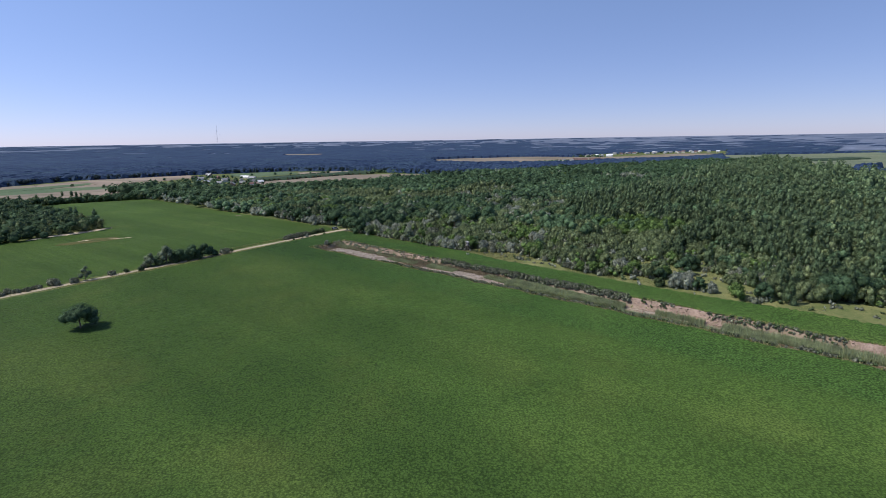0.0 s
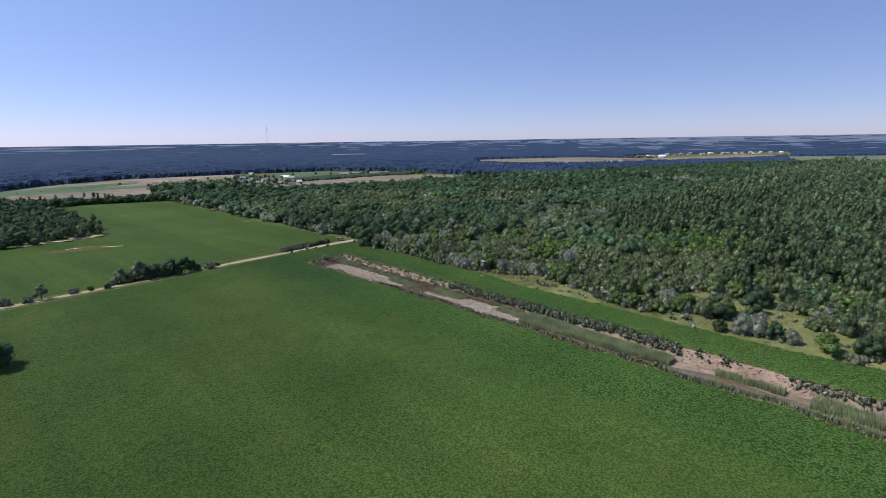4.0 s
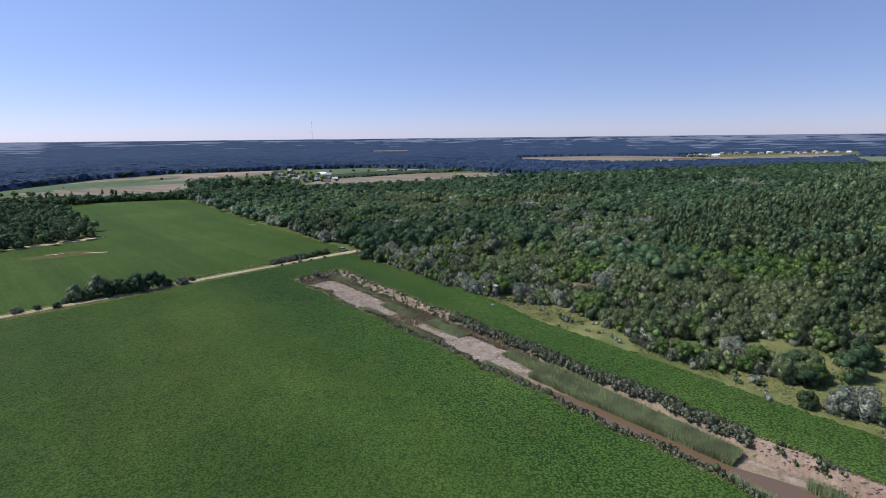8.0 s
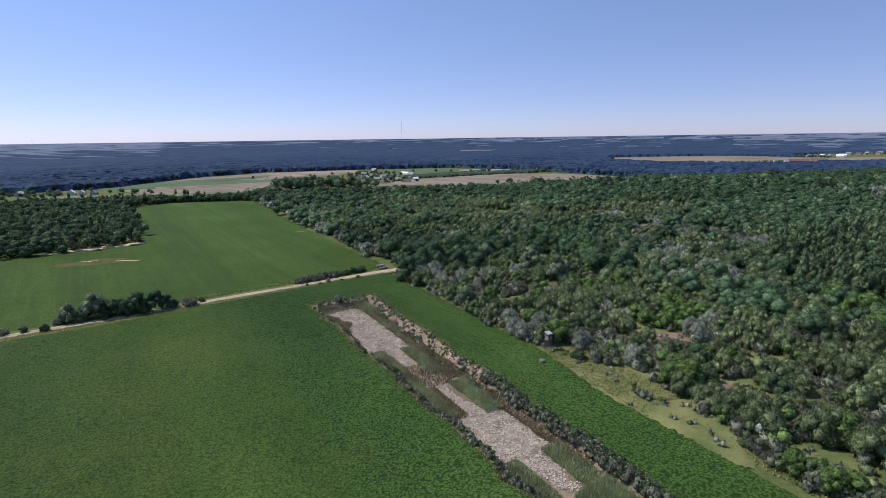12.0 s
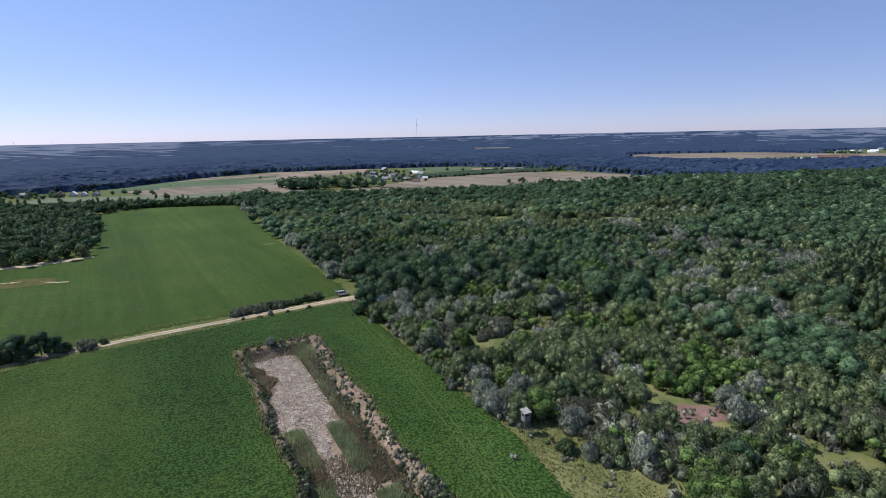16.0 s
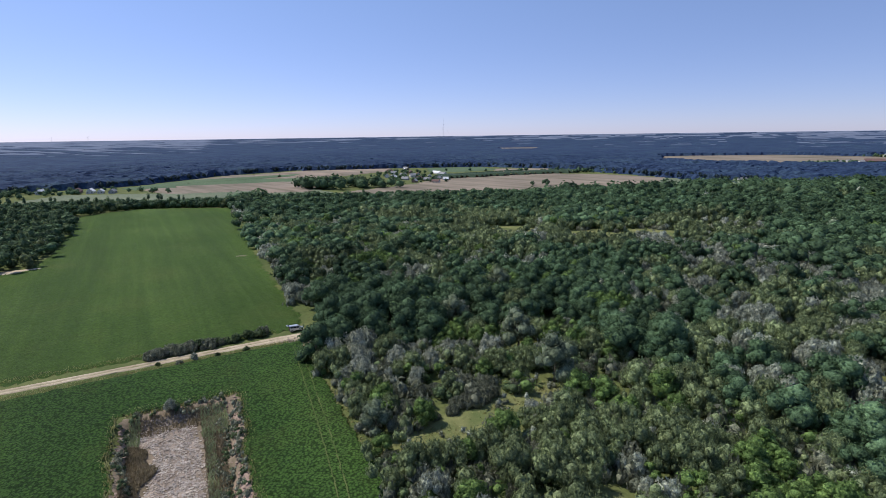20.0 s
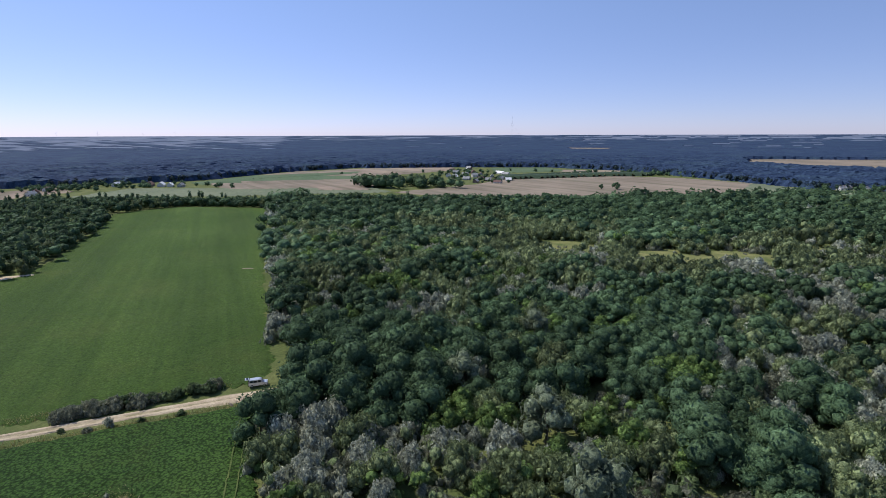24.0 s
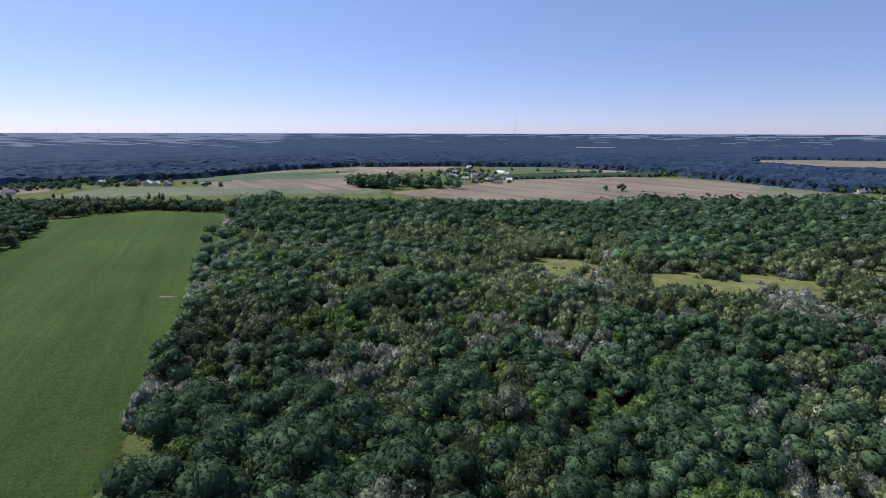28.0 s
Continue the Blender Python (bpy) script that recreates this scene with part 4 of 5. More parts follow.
far_field([(1250, 1500), (1600, 1600), (1600, 1680), (1230, 1580)], HEDGE, 5.0, "distant dark belt of trees")
far_field([(-601, 3100), (-387, 3130), (-375, 3004), (-562, 2975)], STUBBLE, 0.8, "distant field of pale ripe grain between forests")
far_field([(-980, 600), (-990, 735), (-880, 700), (-860, 460)], STUBBLE2, 0.6, "distant strip of brown tilled soil")
far_field([(-335, 1215), (-193, 1405), (-200, 1418), (-350, 1235)], HEDGE, 6.0, "distant dark belt of trees")
# ---- things
# ---------------------------------------------------------------- small growth
def tufts(name, spots, m, label, height, width, lean=0.25, seed=3):
    """Blades of reed or grass, each a thin bent leaf, as one mass."""
    r = np.random.RandomState(seed)
    p = np.array(spots, float)
    n = len(p)
    z = ground_z(p[:, 0], p[:, 1])
    h = height * r.uniform(0.6, 1.25, n)
    a = r.uniform(0, 6.283, n)
    w = width * r.uniform(0.6, 1.3, n)
    dx, dy = np.cos(a) * w, np.sin(a) * w
    lx, ly = r.normal(size=n) * lean * h, r.normal(size=n) * lean * h
    b0 = np.stack([p[:, 0] - dx, p[:, 1] - dy, z - 0.05], 1)
    b1 = np.stack([p[:, 0] + dx, p[:, 1] + dy, z - 0.05], 1)
    m0 = np.stack([p[:, 0] + dx * 0.8 + lx * 0.4, p[:, 1] + dy * 0.8 + ly * 0.4, z + h * 0.6], 1)
    m1 = np.stack([p[:, 0] - dx * 0.8 + lx * 0.4, p[:, 1] - dy * 0.8 + ly * 0.4, z + h * 0.6], 1)
    t = np.stack([p[:, 0] + lx, p[:, 1] + ly, z + h], 1)
    v = np.stack([b0, b1, m0, m1, t], 1).reshape(-1, 3)
    k = np.arange(n) * 5
    f = np.concatenate([np.stack([k, k + 1, k + 2], 1), np.stack([k, k + 2, k + 3], 1), np.stack([k + 3, k + 2, k + 4], 1)])
    ob = new(name, mesh_np(name, v, f, [m], False))
    return tagged(ob, label, "grass", kind="stuff")


def blade_material(name, c0, c1, c2):
    m, nt, b = mat(name, 0.8)
    geo = nt.nodes.new("ShaderNodeNewGeometry")
    col = ramp(nt, geo.outputs["Random Per Island"], (0.0, c0), (0.5, c1), (1.0, c2))
    col = mix(nt, 0.7, col, ramp(nt, noise_tex(nt, 0.25, 3), (0.35, (0.65, 0.65, 0.65)), (0.65, (1.25, 1.25, 1.2))), "MULTIPLY")
    nt.links.new(col, b.inputs["Base Color"])
    tr = nt.nodes.new("ShaderNodeBsdfTranslucent")
    nt.links.new(col, tr.inputs["Color"])
    ms = nd(nt, "ShaderNodeMixShader", Fac=0.4)
    nt.links.new(b.outputs[0], ms.inputs[1])
    nt.links.new(tr.outputs[0], ms.inputs[2])
    nt.links.new(ms.outputs[0], nt.nodes["Material Output"].inputs["Surface"])
    return m


REED = blade_material("reed leaves", (0.24, 0.285, 0.155), (0.30, 0.345, 0.195), (0.365, 0.40, 0.24))
DRY_REED = blade_material("dry brown reed", (0.17, 0.14, 0.09), (0.235, 0.195, 0.13), (0.32, 0.265, 0.185))
TALL_GRASS = blade_material("tall summer grass", (0.18, 0.20, 0.075), (0.28, 0.275, 0.115), (0.40, 0.36, 0.19))
rr = np.random.RandomState(15)


def band(s0, s1, n0, n1, count):
    s, n = rr.uniform(s0, s1, count), rr.uniform(0, 1, count)
    lo, hi = (n0(s) if callable(n0) else n0), (n1(s) if callable(n1) else n1)
    n = lo + (hi - lo) * n
    return np.stack(from_sn(s, n), 1)


tufts("reed_bed", np.concatenate([band(104, 148, lambda s: -1.6 + 0.02 * (s - 104), lambda s: 6.2 - 0.05 * (s - 104), 42000), band(177, 228, -0.6, 5.0, 13000), band(158, 172, 2.0, 4.4, 1600), band(150, 192, lambda s: -pit_half(s) - 0.4, lambda s: -pit_half(s) + 1.8, 6000), band(215, 320, 1, 5, 5000)]), REED, "tall green reeds standing along the muddy water", 1.6, 0.055, 0.16, 3)
tufts("reed_patch", np.concatenate([band(40, 56, 0.4, 4.0, 3800), band(39, 52, -7.0, -3.6, 2400), band(56, 75, -7.4, -3.6, 4200), band(62, 77, 1.4, 5.4, 4000), band(92, 104, 2.0, 6.4, 3000), band(92, 106, -6.6, -3.0, 2200), band(6, 38, 3.8, 5.4, 1600), band(0, 9, 3.4, 8, 1500), band(-0.5, 7, -8.4, -6.6, 500)]), REED, "short green reeds on the channel floor", 0.8, 0.08, 0.2, 4)
tufts("dry_reed", np.concatenate([band(7, 23, -8.2, lambda s: -4.2 + 0.8 * np.sin(s * 0.9) - 0.05 * (s - 15) ** 2, 4200), band(-0.5, 4, -7, 6, 900), band(2, 45, 3.6, 7.0, 4600), band(42, 60, 2.8, 6.8, 4200), band(43, 58, -7.8, -3.4, 4200), band(58, 100, 4.8, 7.4, 4200), band(62, 76, -6.5, -2.2, 2400), band(50, 62, -3.4, 3.0, 1200)]), DRY_REED, "dry brownish reeds at the foot of the bank", 0.7, 0.09, 0.3, 5)
tufts("bank_grass", np.concatenate([band(-4, 330, lambda s: pit_half(s) + 0.6, lambda s: pit_half(s) + 2.4, 6000), band(-4, 330, lambda s: -pit_half(s) - 2.0, lambda s: -pit_half(s) - 0.5, 4500), band(-4.5, -1.5, -9, 10, 700)]), TALL_GRASS, "tall ragged grass on the channel's rim", 0.55, 0.11, 0.35, 6)


def clods(name, spots, m, label, size, seed=8):
    """Rough lumps lying on the ground, as one mass."""
    iv, jf = ico(0)
    r = np.random.RandomState(seed)
    V, F = [], []
    for k, (x, y) in enumerate(spots):
        q = size * r.uniform(0.4, 1.3)
        p = iv * q * r.uniform(0.7, 1.2, (len(iv), 1)) * np.array([1.2, 1, 0.65])
        c, sn = math.cos(k * 1.7), math.sin(k * 1.7)
        p = np.stack([p[:, 0] * c - p[:, 1] * sn + x, p[:, 0] * sn + p[:, 1] * c + y, p[:, 2] + gz(x, y) + q * 0.25], 1)
        V.append(p)
        F.append(jf + k * len(iv))
    ob = new(name, mesh_np(name, np.concatenate(V), np.concatenate(F), [m], False))
    return tagged(ob, label, "clods", kind="stuff")


clods("earth_clods", np.concatenate([band(-1, 105, lambda s: pit_half(s) - 2.0, lambda s: pit_half(s) + 0.3, 420), band(140, 182, lambda s: pit_half(s) - 3.0, lambda s: pit_half(s) + 0.4, 420), band(0, 60, lambda s: -pit_half(s), lambda s: -pit_half(s) + 1.5, 140), band(205, 240, 4, 8, 160)]), PINK, "crumbling pinkish clods along the dug bank", 0.3)


def plates(name, count, m, label, seed=9):
    """Curled plates of cracked mud, as one mass."""
    r = np.random.RandomState(seed)
    V, F = [], []
    while count:
        q = r.uniform(0, 103)
        lo, hi = float(mud_lo(q)), float(mud_hi(q))
        x0, y0 = from_sn(q, r.uniform(-8, 6))
        n = r.uniform(-8.4, 6.2)
        out = max(lo + 0.4 - n, n - hi + 0.4, 0)              # fewer towards the ragged edge
        if out > 1.3 * r.uniform() ** 2 or r.uniform() < 0.45 * (float(wave(x0, y0, 5, 61)) > 0.35):
            continue
        count -= 1
        x, y = from_sn(q, n)
        z, sz, ang = gz(x, y) + 0.13, r.uniform(0.07, 0.24), r.uniform(0, 6.28)
        o = len(V)
        for k in range(5):
            u = ang + k * 1.2566 + r.uniform(-0.25, 0.25)
            w = sz * r.uniform(0.7, 1.2)
            V.append((x + w * math.cos(u), y + w * math.sin(u), z + r.uniform(0.0, 0.13)))
        V.append((x, y, z - 0.02))
        F += [(o + k, o + (k + 1) % 5, o + 5) for k in range(5)]
    ob = new(name, mesh_np(name, V, F, [m], False))
    return tagged(ob, label, "mud", kind="stuff")


PLATE = simple("bleached mud plates", (0.33, 0.275, 0.235), (0.64, 0.56, 0.49), 0.7, 0.95, 3.0, 0.3, 0.05)
plates("mud_plates", 9000, PLATE, "curled plates of bleached dry mud")


# shrubs along the banks and the track, each hedge one mass of stems nobody could count
hedge = []


def shrubs(pts_fn, count, lo, hi, kinds, tint=1.0):
    for k in range(count):
        x, y = pts_fn()
        hedge.append((kinds[rr.randint(len(kinds))], x, y, rr.uniform(lo, hi), rr.uniform(0, 6.28), tint * rr.uniform(0.75, 1.2)))


def on_bank(s0, s1, side, off, spread):
    def spot():
        s = rr.uniform(s0, s1)
        return from_sn(s, side * (float(pit_half(s)) + off) + rr.uniform(-spread, spread))
    return spot


shrubs(on_bank(0, 46, -1, -0.7, 0.6), 110, 0.2, 0.42, ["thicket", "bush"])
shrubs(on_bank(46, 330, -1, -0.2, 0.5), 900, 0.3, 0.52, ["thicket", "thicket", "bush"], 0.82)
shrubs(on_bank(66, 148, 1, 0.0, 0.7), 620, 0.36, 0.64, ["thicket", "thicket", "thicket", "bush"], 0.82)
shrubs(on_bank(0, 64, 1, -0.3, 1.0), 150, 0.16, 0.4, ["thicket", "thicket", "bush"], 1.1)
shrubs(on_bank(152, 162, 1, -0.3, 1.5), 16, 0.3, 0.5, ["thicket", "bush"])
shrubs(on_bank(172, 206, 1, -0.2, 0.8), 120, 0.2, 0.42, ["thicket", "bush"])
shrubs(on_bank(226, 330, 1, -0.2, 0.8), 150, 0.2, 0.42, ["thicket", "bush"])
shrubs(on_bank(4, 72, 1, -2.4, 1.0), 190, 0.18, 0.44, ["thicket", "bush"])
def in_glade():
    x, y, a, b = GLADES[rr.randint(len(GLADES))]
    return x + rr.normal() * 0.55 * (a + b) / 2, y + rr.normal() * 0.55 * (a + b) / 2


shrubs(in_glade, 240, 0.16, 0.6, ["thicket", "thicket", "bush", "silver"])
shrubs(lambda: (40 + rr.normal() * 4, 186.5 + rr.normal() * 2.6), 34, 0.5, 0.95, ["thicket", "thicket", "silver"])
shrubs(lambda: (51 + rr.normal() * 4, 189 + rr.normal() * 3), 26, 0.5, 0.95, ["thicket", "thicket", "bush"])
shrubs(lambda: (-44 + rr.normal() * 2.0, 247.5 + rr.normal() * 1.6), 8, 0.25, 0.5, ["thicket", "silver", "bush"])
shrubs(lambda: from_sn(rr.choice([-18, -9, 3, 12, 24, 37, 44, 52, 58, 92, 118, 126, 141, 160, 183]) + rr.normal() * 3, WOOD_EDGE + rr.uniform(0.8, 3.2)), 150, 0.35, 0.9, ["thicket", "bush"])
shrubs(lambda: from_sn(rr.uniform(-2.6, 0.5), rr.uniform(-8, 8)), 44, 0.2, 0.42, ["thicket", "bush"])
V, F, T = joined("bank_scrub", hedge, 24)
V[:, 2] += np.repeat([gz(t[1], t[2]) for t in hedge], [len(variant(t[0], 24, int(abs(t[1] * 7 + t[2] * 3)) % 4)[0]) for t in hedge]).astype(np.float32) - 0.06
tagged(new("bank_scrub", mesh_np("bank_scrub", V, F, [LEAVES], True, T)), "ragged grey-green scrub along the channel banks", "scrub", kind="stuff")
add_tree("silver", *from_sn(-1.0, -1.6), 0.55, 1.0, "round silvery shrub at the head of the channel")

# along the track
for k in range(40):
    u = rr.uniform() ** 0.9
    x, y = -57 - 18.5 * u + rr.uniform(-0.8, 0.8), 249.5 - 21.5 * u + rr.uniform(-0.8, 0.8)
    add_tree("thicket" if k % 3 else "bush", x + 0.3, y - 0.1, rr.uniform(0.55, 0.95), k, "dense roadside shrub beside the sandy track", "hedge along the track", 80)
for x, y, kind, sz in [(-122, 179.5, "willow", 0.95), (-117, 184, "willow", 1.3), (-120, 183, "broad", 0.7), (-112.5, 187.2, "broad", 1.0), (-108.5, 190.6, "broad", 1.1), (-104.5, 193.8, "broad", 1.05), (-114, 184.5, "bush", 1.5), (-110.5, 188, "broad", 0.85), (-106, 190.5, "bush", 1.5), (-102.5, 195.5, "broad", 0.8), (-115, 187, "broad", 0.9), (-101, 197, "bush", 1.3), (-119, 181, "bush", 1.4), (-109, 188.5, "bush", 1.5)]:
    add_tree(kind, x, y, sz * 0.8, x, "leafy hedge tree beside the sandy track", "row of trees by the track", 460)
for x, y, kind, sz in [(-97, 199.5, "thicket", 1.1), (-95.5, 203, "bush", 0.7), (-147, 156, "thicket", 1.15), (-138.5, 161.5, "willow", 0.75), (-141, 158.5, "thicket", 0.9), (-132, 168, "thicket", 0.8), (-128, 171, "bush", 0.7), (-123, 173, "bush", 0.8), (-124, 178, "thicket", 0.7),
                       (-70, 226, "bush", 0.35), (-64, 230.5, "silver", 0.42), (-60.5, 234, "bush", 0.4), (-56, 238.5, "bush", 0.5), (-66, 228, "thicket", 0.4)]:
    add_tree(kind, x, y, sz, y, "single leafy shrub beside the sandy track", "shrubs by the track", 80)
for k in range(26):
    u = k / 25
    add_tree("thicket", -150 - 34 * u + rr.uniform(-1, 1), 149 - 30 * u + rr.uniform(-1, 1) + 3.2, rr.uniform(0.5, 0.85), k, "low dense shrub in the roadside hedge", "hedge along the track", 40)
tufts("verge_grass", [p for x0, y0, x1, y1 in [(-49, 245.5, -75, 218), (-75, 218, -113, 180), (-113, 180, -146, 149), (-57, 251, -80, 226), (-80, 226, -118, 187)] for p in [(x0 + (x1 - x0) * u + rr.uniform(-1.3, 1.3), y0 + (y1 - y0) * u + rr.uniform(-1.3, 1.3)) for u in rr.uniform(0, 1, 1300)]], TALL_GRASS, "tall dry grass on the track's verges", 0.4, 0.07, 0.4, 12)
clods("rubble", [(-46.5 + rr.normal() * 2.2, 246.6 + rr.normal() * 1.2) for _ in range(90)], MUD, "pale rubble heaped at the end of the track", 0.28, 4)

# standing alone
add_tree("broad", -111, 105.5, 1.08, 0.4, "single dense dark green tree standing in the crop", "", 460, 1.2)
for x, y, kind, sz, label in [
    (78.5, 118.5, "silver", 1.25, "large silvery white shrub at the wood's edge"), (81.5, 117.5, "silver", 1.35, "large silvery white shrub at the wood's edge"), (84, 114, "broad", 0.68, "dark green bush grown into a silvery shrub"), (87, 111, "silver", 0.9, "silvery shrub at the wood's edge"),
    (73.5, 121, "bush", 1.3, "round dark green bush on the meadow"), (89, 133, "broad", 0.95, "broad dark green tree above the meadow"), (92, 106, "bright", 0.9, "light green tree on the meadow"),
    (-13, 267, "willow", 1.12, "round grey-green willow in the wood"), (6, 257, "willow", 1.32, "round grey-green willow in the wood"), (16, 242.5, "willow", 1.38, "round grey-green willow beside a glade"), (-6.6, 295, "willow", 1.2, "tall rounded grey-green tree in the wood"), (-11, 214.5, "willow", 0.85, "pale willow at the wood's edge"),
    (14, 226, "silver", 0.9, "silvery shrub in a grassy glade"), (-7.5, 209.5, "bright", 0.62, "yellowish green tree at the wood's edge"), (22, 182, "bush", 1.0, "dark green bush beside the meadow"), (25.5, 181, "silver", 0.65, "small silvery shrub on the meadow"),
    (103, 96, "cone", 0.9, "slim upright tree at the meadow's edge"), (99, 102, "broad", 0.8, "dark green tree at the meadow's edge"), (-12.5, 420, "silver", 1.0, "silvery shrub in a far glade")]:
    add_tree(kind, x, y, sz, x + y, label)

for k in range(18):
    s0, n0 = rr.uniform(172, 212), rr.uniform(30, 52)
    if n0 > 29 + 0.35 * (s0 - 172):
        add_tree(("young", "cone", "young", "broad")[k % 4], *from_sn(s0, n0), rr.uniform(0.95, 1.3), k, "tall leafy tree beside the edge meadow", "tall trees by the meadow")

# meadows and bare earth between the trees
for k, (x, y, a, b) in enumerate(GLADES):
    ob = patch("glade_meadow", blob_poly(x, y, a * 1.15, b * 1.25, 90 + k), 1.2, 0.12 + 0.008 * k, GLADE_GRASS, None, 0.06, False, k)
    tagged(ob, "yellow-green grassy glade in the wood", "meadow", kind="structure")
spots = [blob_poly(x, y, a * q, b * q, k * 5 + i)[j % 26] for k, (x, y, a, b) in enumerate(GLADES) for i, q in enumerate(rr.uniform(0.05, 1.1, 12)) for j in range(0, 26)]
tufts("edge_grass", [from_sn(rr.uniform(-20, 200), rr.uniform(26.6, 33)) for _ in range(5200)], TALL_GRASS, "tall straw-coloured grass between crop and wood", 0.4, 0.14, 0.5, 15)
tufts("meadow_grass", [from_sn(rr.uniform(64, 95), rr.uniform(24.5, 37)) for _ in range(3000)] + [from_sn(rr.uniform(132, 165), rr.uniform(26, 62)) for _ in range(5000)], TALL_GRASS, "tall straw-coloured meadow grass", 0.42, 0.16, 0.5, 16)
tufts("glade_grass", [(x + rr.normal() * 0.5, y + rr.normal() * 0.5) for x, y in spots], TALL_GRASS, "tall summer grass in the glades", 0.32, 0.16, 0.6, 13)
ob = patch("edge_meadow", [from_sn(180, 27), from_sn(180, 36), from_sn(201, 45), from_sn(330, 50), from_sn(330, 24)], 1.4, 0.1, GLADE_GRASS, None, 0.06, False, 77)
tagged(ob, "yellow-green meadow beside the wood", "meadow", kind="structure")
for k, (x, y, a, b, t) in enumerate([(43, 198, 9.5, 3.2, 65), (53.5, 172.5, 4.5, 2.2, 30), (33, 187, 3, 1.4, 0)]):
    ob = patch("bare_earth", blob_poly(x, y, a, b, 120 + k, t), 0.7, 0.32, EARTH, None, 0.05, False, 20 + k)
    tagged(ob, "patch of bare reddish earth among the scrub", "earth", kind="structure")

# sand by the left wood and bald spots in the upper field
PALE_SAND = simple("pale sand", (0.42, 0.33, 0.23), (0.58, 0.48, 0.36), 0.3, 0.95)
BALD = simple("thin brown weeds", (0.055, 0.072, 0.022), (0.115, 0.10, 0.04), 0.2, 0.95)
for k, (x, y, a, b, t, m, lift, label) in enumerate([
    (-197, 270, 17, 2.6, 98, PALE_SAND, 0.42, "bank of pale sand under the wood"), (-207, 258, 12, 1.8, 98, PALE_SAND, 0.41, "bank of pale sand under the wood"),
    (-176, 243, 13, 6, 70, BALD, 0.26, "thin brownish weeds in the green field"), (-183, 236, 9, 3, 70, BALD, 0.25, "thin brownish weeds in the green field"),
    (-180.5, 243, 3.2, 0.9, 75, PALE_SAND, 0.32, "bald spot of pale sand in the field"), (-165, 247, 6.5, 0.7, 58, PALE_SAND, 0.33, "bald spot of pale sand in the field"), (-123, 322, 3.0, 0.7, 75, STUBBLE, 0.31, "bald spot of pale soil in the field")]):
    ob = patch("sand_spot" if m is PALE_SAND else "weed_patch", blob_poly(x, y, a, b, 140 + k, t), 0.8, lift, m, None, 0.04, False, 30 + k)
    tagged(ob, label, "ground", kind="structure")

# wheel marks through the crop
WHEEL = simple("flattened pale crop", (0.07, 0.105, 0.032), (0.115, 0.14, 0.048), 0.3, 0.95)


def wheel_mark(pts, half=0.11):
    """A thin ragged line of flattened crop."""
    v, f = [], []
    n = 0
    for (x0, y0), (x1, y1) in zip(pts, pts[1:]):
        L = math.dist((x0, y0), (x1, y1))
        nx, ny = -(y1 - y0) / L, (x1 - x0) / L
        for i in range(int(L / 1.2) + 1):
            u = i * 1.2 / L
            if rr.uniform() < 0.03:
                continue
            x, y, w = x0 + (x1 - x0) * u + rr.normal() * 0.05, y0 + (y1 - y0) * u + rr.normal() * 0.05, half * rr.uniform(0.5, 1.3)
            tx, ty = (x1 - x0) / L * 0.62, (y1 - y0) / L * 0.62
            z = gz(x, y, False) + 0.58
            o = len(v)
            v += [(x - tx + nx * w, y - ty + ny * w, z), (x + tx + nx * w, y + ty + ny * w, z), (x + tx - nx * w, y + ty - ny * w, z), (x - tx - nx * w, y - ty - ny * w, z)]
            f.append((o, o + 3, o + 2, o + 1))
    ob = new("wheel_mark", mesh_np("wheel_mark", v, f, [WHEEL], False))
    return tagged(ob, "thin pale wheel mark in the green crop", "wheel mark", kind="structure")


for off in (-0.75, 0.75):
    wheel_mark([from_sn(s, 24.0 - 0.092 * s * (s > -20) + off + 0.5 * math.sin(s * 0.05)) for s in range(-19, 95, 8)])


# ---------------------------------------------------------------- hunter's hide
def box_mesh(name, size, at, m, bevel=0.01, taper=1.0, turn=None):
    bm = bmesh.new()
    bmesh.ops.create_cube(bm, size=1)
    for q in bm.verts:
        k = taper if q.co.z > 0 else 1
        q.co = Vector((q.co.x * size[0] * k, q.co.y * size[1] * k, q.co.z * size[2]))
    if bevel:
        bmesh.ops.bevel(bm, geom=bm.edges[:], offset=bevel, segments=1, affect="EDGES")
    if turn is not None:
        bmesh.ops.rotate(bm, verts=bm.verts, matrix=turn)
    bmesh.ops.translate(bm, verts=bm.verts, vec=at)
    me = bpy.data.meshes.new(name)
    bm.to_mesh(me)
    bm.free()
    me.materials.append(m)
    return me


def beam(name, a, b, w, m):
    a, b = Vector(a), Vector(b)
    d = b - a
    rot = d.to_track_quat("Z", "Y").to_matrix()
    return box_mesh(name, (w, w, d.length), (a + b) / 2, m, 0.008, 1.0, rot)


GREYWOOD = simple("weathered grey boards", (0.14, 0.13, 0.125), (0.29, 0.27, 0.265), 2.0, 0.9, 14)
DARKWOOD = simple("dark weathered poles", (0.10, 0.085, 0.07), (0.19, 0.165, 0.14), 2.0, 0.9, 14)
ROOFING = simple("grey roofing sheet", (0.27, 0.26, 0.265), (0.40, 0.39, 0.39), 1.5, 0.8, 12)
BLACK = simple("dark opening", (0.012, 0.012, 0.013), (0.02, 0.02, 0.02), 2.0, 0.8)
hide = new("hunting_hide")
hide.matrix_basis = pose(14.8, 185.8, gz(14.8, 185.8), 0, 0, 40) @ Matrix.Diagonal((0.88, 0.88, 0.95, 1))
tagged(hide, "raised wooden hunting hide on tall poles by the scrub", "hunting hide")
